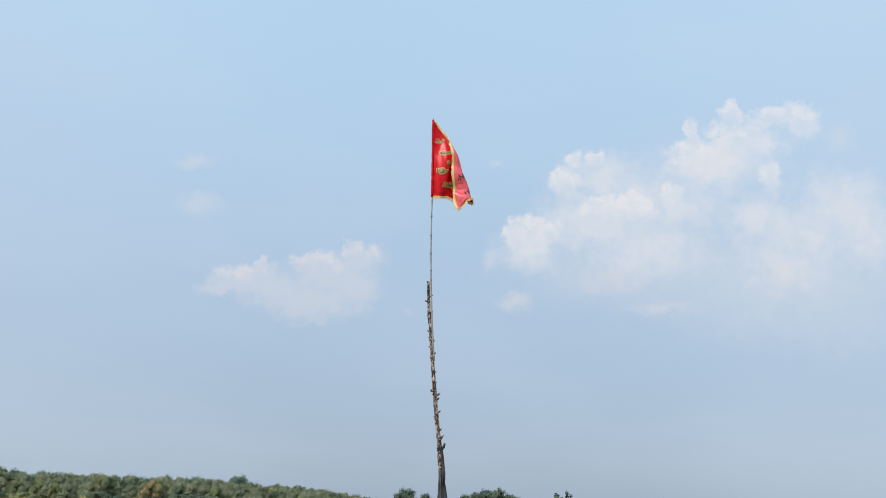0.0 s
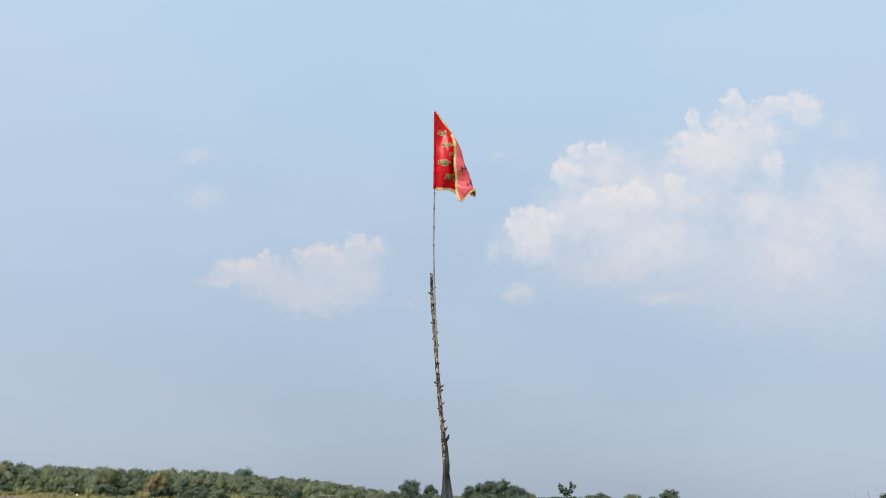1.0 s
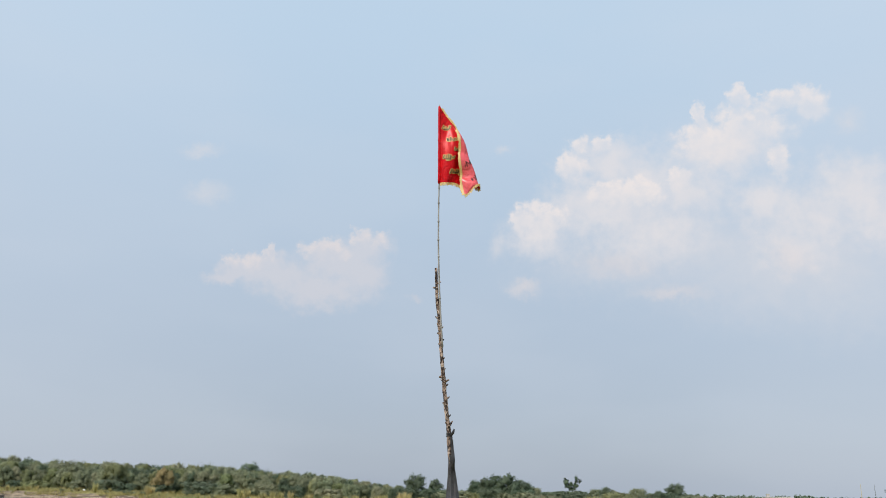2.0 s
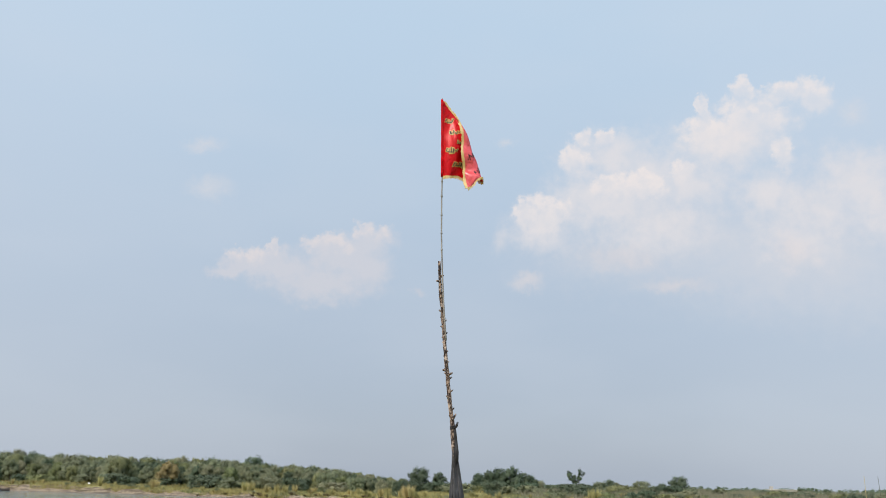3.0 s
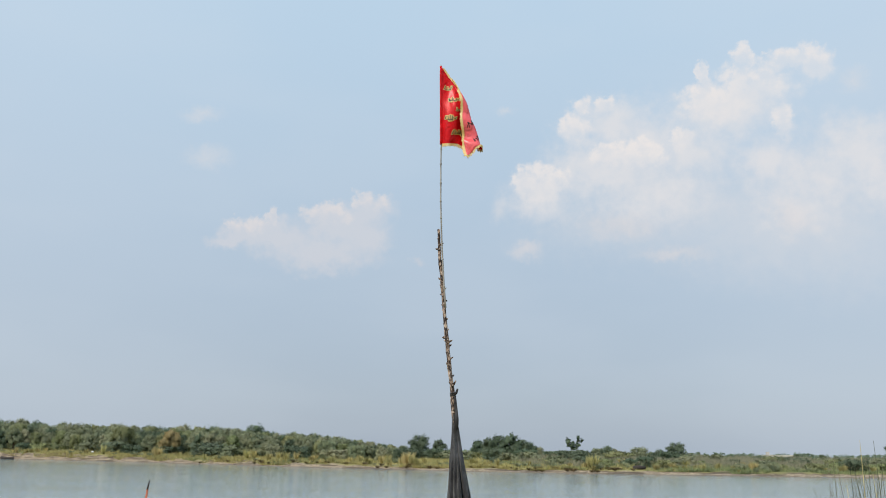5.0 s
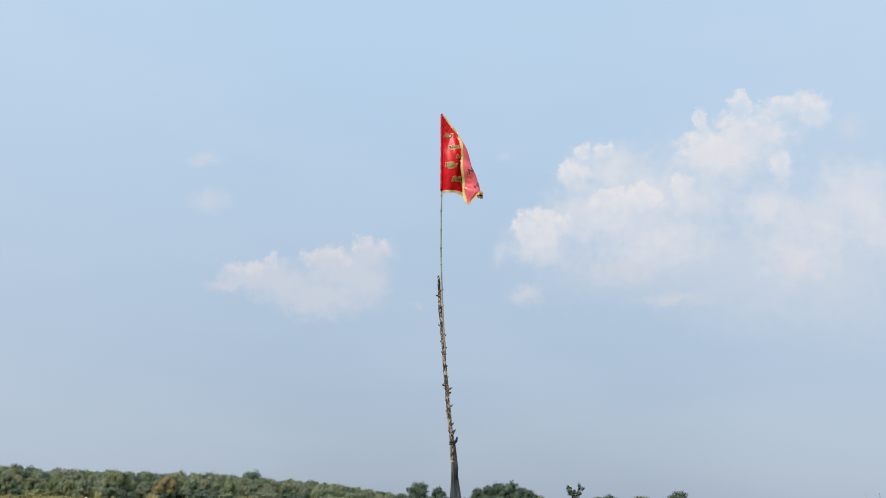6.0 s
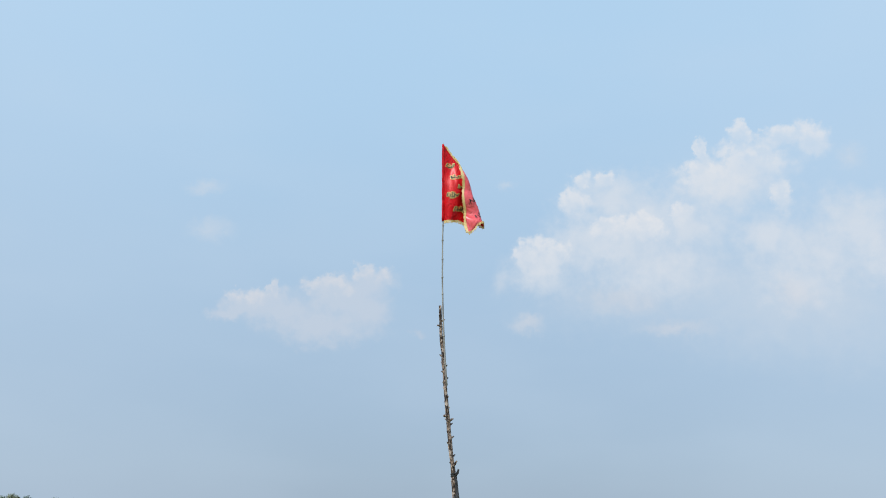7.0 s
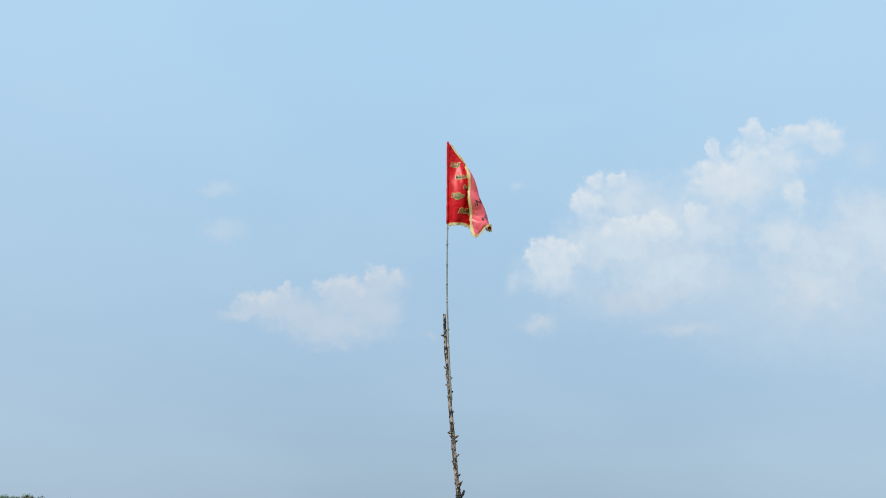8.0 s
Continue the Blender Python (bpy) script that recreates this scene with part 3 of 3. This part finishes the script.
# ---- trees ----
def cards(rng, centres, count, size, spread):
    """Leaf clumps: count small leaves round each centre, lying mostly along the crown's skin."""
    verts, faces = [], []
    for c, r, out in centres:
        d = rng.normal(size=(count, 3))
        d /= np.linalg.norm(d, axis=1)[:, None] + 1e-6
        p = c + d * (r * spread * rng.random(count) ** 0.4)[:, None]
        n = out + d * 0.35 + rng.normal(size=(count, 3)) * 0.16 + np.array((0, 0, 0.32))
        n /= np.linalg.norm(n, axis=1)[:, None] + 1e-6
        u = np.cross(n, rng.normal(size=(count, 3)))
        u /= np.linalg.norm(u, axis=1)[:, None] + 1e-6
        w = np.cross(n, u)
        s = (size * rng.uniform(0.6, 1.4, count))[:, None]
        for k, quad in enumerate(np.stack((p - u * s, p + w * s * 0.6, p + u * s, p - w * s * 0.6), 1)):
            base = len(verts)
            verts += list(quad)
            faces.append((base, base + 1, base + 2, base + 3))
    return verts, faces


def crown_centres(rng, lobes, per):
    """Clump centres near the skin of several overlapping lobes."""
    found = []
    for x, y, z, rx, ry, rz in lobes:
        for _ in range(per):
            d = rng.normal(size=3)
            d /= np.linalg.norm(d)
            if d[2] < -0.45:
                d[2] *= -0.5
            k = rng.uniform(0.55, 1.0)
            found.append((np.array((x + d[0] * rx * k, y + d[1] * ry * k, z + d[2] * rz * k)), 0.36 * min(rx, rz) * rng.uniform(0.7, 1.3), d))
    return found


def tree_kind(name, seed, lobes, leaf, trunk_r, fork, label, category="tree", per=36, count=44, size=0.18):
    """One tree of unit-true size with its foot at the origin."""
    rng = np.random.default_rng(seed)
    tree = thing(name, pose(0, 0, 0), label, category)
    pieces = [tube([(0, 0, -0.3), (0.05, 0.02, fork * 0.5), (0.0, 0.0, fork)], [trunk_r * 1.25, trunk_r, trunk_r * 0.8], 8)]
    for x, y, z, rx, ry, rz in lobes:
        mid = (x * 0.45, y * 0.45, fork + (z - fork) * 0.4)
        pieces.append(tube([(0, 0, fork * 0.92), mid, (x, y, z + rz * 0.3)], [trunk_r * 0.6, trunk_r * 0.4, trunk_r * 0.12], 6))
    part_of("trunk", mesh_of("trunk", *join(pieces), TRUNK, True), tree)
    part_of("crown", mesh_of("crown", *cards(rng, crown_centres(rng, lobes, per), count, size, 1.0), leaf), tree)
    return tree


def random_lobes(seed, height, width, low, count):
    r = random.Random(seed)
    lobes = []
    for i in range(count):
        a = 2 * math.pi * i / count + r.uniform(-0.4, 0.4)
        k = 0.0 if i == 0 else r.uniform(0.45, 0.75)
        z = height * (low + 0.14 + (0.64 - low) * ((i * 0.618 + r.uniform(0, 0.15)) % 1.0) if i else 0.76)
        rx = width * r.uniform(0.28, 0.40)
        lobes.append((math.cos(a) * width * 0.5 * k, math.sin(a) * width * 0.5 * k, z, rx, rx, min(rx * r.uniform(0.7, 0.95), (height - z) * 1.02)))
    return lobes


def wood_tree(seed, height, width, leaf, label, low=0.0, count=9, per=36):
    return tree_kind("tree", seed, random_lobes(seed, height, width, low, count), leaf, 0.20, height * 0.28, label, per=per)


KINDS = {
    "deep": wood_tree(1, 9.0, 7.5, LEAF_DEEP, "broad dark green tree in the riverside wood"),
    "deep2": wood_tree(2, 10.0, 7.5, LEAF_DEEP, "tall dark green tree in the riverside wood", 0.0, 11),
    "dull": wood_tree(3, 8.5, 8.5, LEAF_DULL, "haze-paled olive tree in the riverside wood"),
    "dull2": wood_tree(4, 9.0, 7.0, LEAF_DULL, "narrow haze-paled olive tree in the riverside wood", 0.06, 10),
    "fresh": wood_tree(5, 8.5, 8.0, LEAF_FRESH, "light green tree in the riverside wood"),
    "rust": wood_tree(6, 7.0, 5.0, LEAF_RUST, "tree with rusty yellow leaves at the wood's edge", 0.2, 7),
}
SHRUBS = {
    "deep": tree_kind("shrub", 21, random_lobes(21, 3.2, 4.6, 0.0, 7), LEAF_DEEP, 0.05, 0.4, "dark green shrub on the far bank", "shrub", 20, 16, 0.15),
    "dull": tree_kind("shrub", 22, random_lobes(22, 2.8, 4.4, 0.0, 7), LEAF_DULL, 0.05, 0.4, "haze-paled olive shrub on the far bank", "shrub", 20, 16, 0.15),
    "fresh": tree_kind("shrub", 23, random_lobes(23, 2.4, 4.6, 0.0, 7), LEAF_FRESH, 0.05, 0.4, "light green shrub on the far bank", "shrub", 20, 16, 0.15),
}
SPARSE = tree_kind("tree", 31, [(-1.7, 0, 6.3, 0.9, 0.9, 1.7), (-1.2, 0.2, 4.9, 1.1, 0.9, 1.1), (1.6, 0, 6.6, 1.1, 1.0, 1.6), (1.0, 0, 5.0, 1.1, 0.9, 1.0), (0.0, 0.2, 4.3, 1.3, 1.0, 0.9), (-0.4, 0, 5.5, 0.6, 0.6, 0.8)],
                   LEAF_DEEP, 0.14, 2.2, "slender forked tree with gappy foliage", per=16, count=34, size=0.16)
HEIGHT = {"deep": 9.0, "deep2": 10.0, "dull": 8.5, "dull2": 9.0, "fresh": 8.5, "rust": 7.0}
SHRUB_H = {"deep": 3.2, "dull": 2.8, "fresh": 2.4}
used = set()


def plant(source, x, y, scale, turn, squash=1.0, group=""):
    m = Matrix.LocRotScale((x, y, land_z(x, y) - 0.1), Euler((0, 0, turn)), None)
    if source.name in used:
        ob = copy_thing(source, m)
    else:
        used.add(source.name)
        ob = source
        ob.matrix_basis = m
    ob.scale = (scale * squash, scale * squash, scale)
    return tagged(ob, group=group)


def bearing(u, off):
    """The far-bank place off metres behind the water's edge in direction u."""
    y = 200.0
    for _ in range(40):
        y = 0.5 * y + 0.5 * (far_edge(u * y) + off)
    return u * y, y


TOP_U = [-0.62, -0.55, -0.51, -0.48, -0.41, -0.34, -0.29, -0.257, -0.216, -0.168, -0.15, -0.106, -0.065]
TOP_V = [0.0362, 0.0362, 0.0362, 0.0330, 0.0320, 0.0325, 0.0330, 0.0305, 0.0262, 0.0250, 0.0225, 0.0165, 0.0105]


def plant_wood():
    rng = random.Random(8)
    names = ["dull", "dull2", "fresh", "dull", "deep", "dull2", "dull", "deep2", "fresh", "dull2"]
    for off, low, gap in ((24, 0.72, 0.015), (31, 0.88, 0.012), (40, 0.97, 0.012), (54, 1.0, 0.012)):
        u = -0.66
        while u < -0.07:
            u += gap * rng.uniform(0.6, 1.4)
            x, y = bearing(u, off + rng.uniform(-4, 4))
            want = (np.interp(u, TOP_U, TOP_V) * low * rng.uniform(0.84, 1.05)) * y + 3 - land_z(x, y)
            kind = rng.choice(names)
            plant(KINDS[kind], x, y, want / HEIGHT[kind], rng.uniform(0, 6.28), rng.uniform(0.66, 0.95), "trees of the riverside wood")
    for u, off, v, kind in ((-0.337, 16, 0.026, "rust"), (-0.392, 22, 0.031, "fresh"), (-0.236, 44, 0.036, "deep2"), (-0.150, 40, 0.0215, "deep2")):
        x, y = bearing(u, off)
        plant(KINDS[kind], x, y, (v * y + 3 - land_z(x, y)) / HEIGHT[kind], rng.uniform(0, 6.28), 0.9, "trees of the riverside wood")
    for u, off, v, kind, wide in ((-0.038, 40, 0.0235, "deep", 0.95), (-0.014, 44, 0.0200, "deep2", 0.80), (0.034, 60, 0.018, "deep", 1.0), (0.047, 52, 0.021, "deep", 0.75),
                                  (0.058, 50, 0.0265, "deep2", 0.80), (0.072, 48, 0.0280, "deep2", 0.95), (0.086, 50, 0.0215, "deep2", 0.85), (0.096, 56, 0.0165, "deep", 0.85),
                                  (0.104, 60, 0.011, "dull", 0.9), (0.270, 46, 0.0180, "deep", 1.05), (0.178, 52, 0.0105, "dull", 1.0), (0.188, 50, 0.0128, "deep", 0.95), (0.198, 54, 0.0100, "dull2", 1.0), (0.226, 52, 0.0122, "dull", 1.05), (0.250, 50, 0.0095, "deep", 1.0), (0.415, 120, 0.0062, "deep", 1.3), (0.445, 125, 0.0058, "deep", 1.1), (0.530, 40, 0.018, "deep", 0.8)):
        x, y = bearing(u, off)
        plant(KINDS[kind], x, y, (v * y + 3 - land_z(x, y)) / HEIGHT[kind], rng.uniform(0, 6.28), wide, "trees on the open bank")
    for u, off, size in ((-0.046, 34, 0.9), (-0.030, 36, 0.8), (-0.018, 38, 0.9), (-0.006, 40, 0.8), (0.052, 42, 0.9), (0.068, 40, 0.7), (0.090, 44, 0.9), (0.128, 16, 0.75), (0.143, 34, 0.9), (0.156, 34, 0.9), (0.262, 40, 0.8), (0.280, 40, 0.7)):
        x, y = bearing(u, off)       # undergrowth that hides the trunks' feet
        plant(SHRUBS["deep" if size > 0.75 else "dull"], x, y, size, rng.uniform(0, 6.28), 1.2, "shrubs of the far bank")
    x, y = bearing(0.149, 38)
    plant(SPARSE, x, y, (0.0250 * y + 3 - land_z(x, y)) / 8.2, 0.0)


def plant_shrubs():
    rng = random.Random(15)
    u = -0.62
    while u < 0.62:
        u += rng.uniform(0.005, 0.013) if u > -0.02 else rng.uniform(0.016, 0.050)
        x, y = bearing(u, rng.uniform(34, 85) if u > -0.02 else rng.uniform(40, 60) if u > -0.12 else rng.uniform(15, 22))
        v = np.interp(u, [-0.6, -0.25, -0.05, 0.1, 0.15, 0.3, 0.45, 0.6], [0.013, 0.011, 0.006, 0.007, 0.0075, 0.0048, 0.0018, 0.003]) * rng.uniform(0.55, 1.1)
        kind = rng.choice(["deep", "deep", "dull", "dull", "fresh"])
        if u > 0.02 and rng.random() < (0.35 if u < 0.14 else 0.85):      # low scrub close to the water
            lx, ly = bearing(u + rng.uniform(-0.01, 0.01), rng.uniform(6, 34))
            low = rng.choice(["dull", "fresh", "fresh", "deep"])
            plant(SHRUBS[low], lx, ly, rng.uniform(0.30, 0.75), rng.uniform(0, 6.28), rng.uniform(0.9, 1.4), "shrubs of the far bank")
        plant(SHRUBS[kind], x, y, max(0.3, (v * y + 3 - land_z(x, y)) / SHRUB_H[kind]), rng.uniform(0, 6.28), rng.uniform(1.1, 1.7), "shrubs of the far bank")


plant_wood()
plant_shrubs()


# ---- grasses ----
def tuft(seed, height, spread, blades, mat, label):
    rng = random.Random(seed)
    verts, faces = [], []
    for _ in range(blades):
        a, lean, h = rng.uniform(0, 6.28), rng.random() ** 0.7 * spread, height * rng.uniform(0.55, 1.0)
        foot = Vector((math.cos(a), math.sin(a), 0)) * rng.random() * spread * 0.35
        tip = foot + Vector((math.cos(a) * lean, math.sin(a) * lean, h))
        mid = foot.lerp(tip, 0.55) + Vector((0, 0, h * 0.10))
        w = Vector((-math.sin(a + 0.7), math.cos(a + 0.7), 0)) * rng.uniform(0.025, 0.055)
        base = len(verts)
        verts += [foot - w, foot + w, mid + w * 1.1, mid - w * 1.1, tip]
        faces += [(base, base + 1, base + 2, base + 3), (base + 3, base + 2, base + 4)]
    ob = tagged(new("grass_tuft", mesh_of("grass_tuft", verts, faces, mat)), label, "grass tuft")
    return ob


TUFTS = [tuft(41, 2.6, 0.8, 75, STRAW, "tall straw-yellow grass tuft on the bank"), tuft(42, 2.2, 1.1, 120, STRAW, "spreading straw-yellow grass tuft on the bank"),
         tuft(43, 1.9, 1.1, 130, GRASS, "green grass tuft on the bank"), tuft(44, 1.5, 1.2, 120, LEAF_DULL, "dark dry weed tuft on the bank"),
         tuft(45, 1.3, 1.4, 110, WEED, "brown dry weed tuft at the lip of the bank")]


def plant_tufts():
    rng = random.Random(5)
    for u, off, k, size in ((-0.418, 5, 0, 1.25), (-0.353, 5, 1, 1.5), (-0.360, 4, 3, 1.2), (-0.382, 3, 3, 1.0), (-0.245, 6, 0, 1.2), (-0.237, 6, 0, 1.2), (-0.218, 6, 1, 1.0), (-0.206, 7, 0, 1.0),
                            (-0.197, 6, 0, 1.0), (-0.185, 7, 0, 1.0), (-0.108, 6, 0, 0.9), (-0.100, 6, 2, 1.0), (-0.052, 5, 1, 1.25), (-0.046, 4, 0, 1.1), (0.172, 4, 1, 1.3), (0.166, 4, 0, 0.9), (0.176, 3, 3, 0.9)):
        x, y = bearing(u, off)
        plant(TUFTS[k], x, y, size, rng.uniform(0, 6.28), 1.0, "grass tufts of the far bank")
    for i in range(70):       # dry brown weeds along the lip of the bank
        x, y = bearing(rng.uniform(-0.30, 0.22), rng.uniform(1.7, 3.4))
        plant(TUFTS[4], x, y, rng.uniform(0.30, 0.55), rng.uniform(0, 6.28), 1.1, "grass tufts of the far bank")
    for i in range(230):
        u = rng.uniform(-0.6, 0.56)
        x, y = bearing(u, rng.uniform(2.2, 12) if rng.random() < 0.7 else rng.uniform(10, 30))
        plant(TUFTS[rng.choice((0, 1, 2, 2, 3, 3) if u < 0.08 else (2, 2, 3, 3, 3, 1))], x, y, rng.uniform(0.35, 0.95), rng.uniform(0, 6.28), 1.0, "grass tufts of the far bank")


def make_meadow():
    rng = np.random.default_rng(77)
    made = {"meadow_grass": ([], []), "bank_weeds": ([], [])}
    while len(made["meadow_grass"][1]) + len(made["bank_weeds"][1]) < 130000:
        u = rng.uniform(-0.62, 0.62)
        x = u * rng.uniform(130, 290)
        off = (1.9 if x < -35 else 2.1) + 75 * rng.random() ** 2.1
        y = far_edge(x) + off
        thick = noise.noise((x * 0.11, y * 0.11, 4)) + 0.6 * noise.noise((x * 0.45, y * 0.45, 6))
        if rng.random() > 0.55 + 0.8 * thick:
            continue
        z = far_height(x, off)
        h = rng.uniform(0.22, 0.75) * (0.85 + 0.40 * min(1, max(0, -x / 90)) + 0.9 * max(-0.5, thick)) * min(1, 0.35 + off / 6)
        a, w = rng.uniform(0, 6.28), rng.uniform(0.03, 0.10)
        lean = rng.normal(size=2) * 0.55 * h
        green = noise.noise((x * 0.05, y * 0.05, 9)) + 0.25 * rng.normal() + 0.9 * min(1, max(0, (x - 8) / 40)) - 0.30
        v, f = made["bank_weeds" if green > 0.1 else "meadow_grass"]
        base = len(v)
        v += [(x - w * math.cos(a), y - w * math.sin(a), z - 0.05), (x + w * math.cos(a), y + w * math.sin(a), z - 0.05), (x + lean[0], y + lean[1], z + h)]
        f.append((base, base + 1, base + 2))
    tall = ([], [])
    for _ in range(42000):
        u = rng.uniform(0.10, 0.62)
        x = u * rng.uniform(140, 215)
        off = rng.uniform(9, 58)
        y = far_edge(x) + off
        thick = noise.noise((x * 0.16, y * 0.10, 14)) + 0.5 * noise.noise((x * 0.5, y * 0.3, 3))
        if rng.random() > 0.75 + 0.9 * thick:
            continue
        z, a, w = far_height(x, off), rng.uniform(0, 6.28), rng.uniform(0.04, 0.11)
        h = rng.uniform(0.7, 1.5) * (1 + 0.5 * thick) * min(1, 0.35 + (off - 9) / 22)
        lean = rng.normal(size=2) * 0.22 * h
        base = len(tall[0])
        tall[0].extend([(x - w * math.cos(a), y - w * math.sin(a), z - 0.05), (x + w * math.cos(a), y + w * math.sin(a), z - 0.05), (x + lean[0], y + lean[1], z + h)])
        tall[1].append((base, base + 1, base + 2))
    tagged(new("tall_grass", mesh_of("tall_grass", *tall, TALL)), "grey-green tall grass thicket behind the far bank", "grass", kind="stuff")
    tagged(new("meadow_grass", mesh_of("meadow_grass", *made["meadow_grass"], GRASS)), "yellow-green rough grass covering the far bank", "grass", kind="stuff")
    tagged(new("bank_weeds", mesh_of("bank_weeds", *made["bank_weeds"], LEAF_FRESH)), "low green weeds covering the far bank", "weeds", kind="stuff")


def make_far_woods():
    """The low line of distant trees on the horizon."""
    rng = np.random.default_rng(9)
    centres = []
    for i in range(3000):
        u = rng.uniform(-0.75, 0.75)
        y = rng.uniform(480, 1100)
        x = u * y
        top = (0.0030 + 0.0022 * noise.noise((u * 22, 0, 0)) + 0.002 * noise.noise((u * 90, 4, 0))) * y + 3
        h = rng.uniform(0.1, 0.86) * top
        centres.append((np.array((x, y, land_z(x, y) + h - 1.0)), y * 0.0022, np.array((0, -0.4, 0.7))))
    v, f = cards(rng, centres, 16, 0.80, 1.0)
    tagged(new("distant_woods", mesh_of("distant_woods", v, f, LEAF_DEEP)), "hazy line of distant trees on the horizon", "woods", kind="stuff")


plant_tufts()
make_meadow()
make_far_woods()


# ---- small things of the far bank ----
def make_house():
    x, y = 0.394 * 420, 420.0
    z = land_z(x, y) - 2.7
    house = thing("farm_building", pose(x, y, z, 0, 0, -8), "long low whitewashed building behind the scrub", "building")
    wall = part_of("wall", mesh_of("wall", *box(0, 0, 2.2, 15, 6, 4.4), PLASTER), house)
    part_of("roof_slab", mesh_of("roof_slab", *box(0, 0, 4.55, 15.8, 6.8, 0.28, 0.04), PLASTER), house, "flat white roof slab")
    part_of("stair_tower", mesh_of("stair_tower", *box(-5.6, 0.5, 5.4, 1.5, 1.8, 1.5, 0.05), CONCRETE), house, "small grey rooftop tower")
    for k in range(5):
        part_of("window", mesh_of("window", *box(-6 + 3 * k, -3.02, 2.5, 1.2, 0.12, 1.3), GLASS_DARK), wall)


def make_boat():
    x, y = bearing(-0.535, -0.6)
    boat = thing("rowing_boat", pose(x + 1.6, y - 2.2, 0.0, 0, 0, -32), "low dark wooden boat moored at the muddy bank", "boat")
    verts, faces = [], []
    n = 15
    for i in range(n):
        t = -1 + 2 * i / (n - 1)
        half, rise = 0.85 * (1 - abs(t) ** 2.4) + 0.05, 0.25 * t * t
        for px, pz in ((-1, 0.62), (-0.8, 0.15), (-0.4, -0.18), (0.4, -0.18), (0.8, 0.15), (1, 0.62), (0.93, 0.62), (0.72, 0.18), (0.35, -0.1), (-0.35, -0.1), (-0.72, 0.18), (-0.93, 0.62)):
            verts.append((t * 3.8, px * half, pz + rise * (0.5 + pz)))
    for i in range(n - 1):
        for k in range(12):
            a, b = i * 12 + k, i * 12 + (k + 1) % 12
            faces.append((a, b, b + 12, a + 12))
    part_of("hull", mesh_of("hull", verts, faces, WOOD, True), boat)
    for px in (-1.8, 0.2, 2.0):
        part_of("thwart", mesh_of("thwart", *box(px, 0, 0.48, 0.24, 1.35, 0.05, 0.01), WOOD), boat)


def make_oddments():
    rng = random.Random(2)
    # dark lying shape, rather like an animal; a plain log stands in for it
    x, y = bearing(0.2262, 2.4)
    log = [(x - 1.1, y, land_z(x - 1.1, y) + 0.30), (x - 0.2, y + 0.1, land_z(x, y) + 0.40), (x + 1.1, y + 0.2, land_z(x + 1.1, y) + 0.32)]
    tagged(new("driftwood_log", mesh_of("driftwood_log", *tube(log, [0.34, 0.42, 0.30], 9, 0.2, rng), WOOD, True)), "dark animal-like shape lying on the bank, built as a log", "log")
    x, y = bearing(-0.431, 7)
    bm = bmesh.new()
    bmesh.ops.create_icosphere(bm, subdivisions=3, radius=0.5)
    for v in bm.verts:
        v.co *= 1 + 0.25 * noise.noise(v.co * 2.3)
        v.co.z = max(-0.3, v.co.z) * 1.1
    me = bpy.data.meshes.new("white_bundle")
    bm.to_mesh(me)
    bm.free()
    me.materials.append(SACKING)
    bundle = tagged(new("white_bundle", me), "white sheeting bundle lying in the bank grass", "bundle")
    bundle.location = (x, y, land_z(x, y) + 0.85)
    bundle.scale = (0.8, 0.6, 0.55)


def make_near_bank():
    rng = random.Random(19)
    clump = thing("reed_clump", pose(2.95, 6.0, near_height(2.95, 6.0)), "tall thin green reeds on the near bank", "reeds")
    for i in range(60):
        fx, fy = (rng.gauss(0.04, 0.11), rng.gauss(0, 0.2)) if i < 46 else (rng.uniform(-0.50, -0.1), rng.gauss(0, 0.15))
        h = rng.uniform(1.34, 1.66) if i < 46 else rng.uniform(1.22, 1.42)
        h = (1.90, 1.80, 1.80)[i] if i < 3 else h
        fx = (0.13, 0.19, 0.02)[i] if i < 3 else fx
        lean = rng.gauss(0.02, 0.16) if i > 2 else (0.06, -0.02, 0.01)[i]
        pts = [(fx + lean * k ** 1.6, fy + rng.uniform(-0.01, 0.01) + 0.1 * lean * k, h * k - 0.05) for k in (0, 0.25, 0.5, 0.75, 1)]
        v, f = tube(pts, [0.0050, 0.0047, 0.0042, 0.0032, 0.0012], 5)
        part_of("reed", mesh_of("reed", v, f, STRAW if i % 11 == 2 else REED, True), clump)
    foot = near_height(-2.93, 8.0)
    stake = thing("wooden_stake", pose(-2.90, 8.0, foot), "thin reddish wooden stake with a dark tip", "stake")
    part_of("shaft", mesh_of("shaft", *tube([(-0.06, 0, -0.15), (-0.02, 0, 0.6), (0.014, 0, 1.235)], [0.026, 0.021, 0.009], 9, 0.06, rng), RED_WOOD, True), stake)
    part_of("tip", mesh_of("tip", *tube([(0.014, 0, 1.235), (0.020, 0, 1.28), (0.030, 0, 2.722 - foot)], [0.009, 0.0075, 0.003], 8, 0.06, rng), WOOD, True), stake, "dark weathered tip")


make_house()
make_boat()
make_oddments()
make_near_bank()
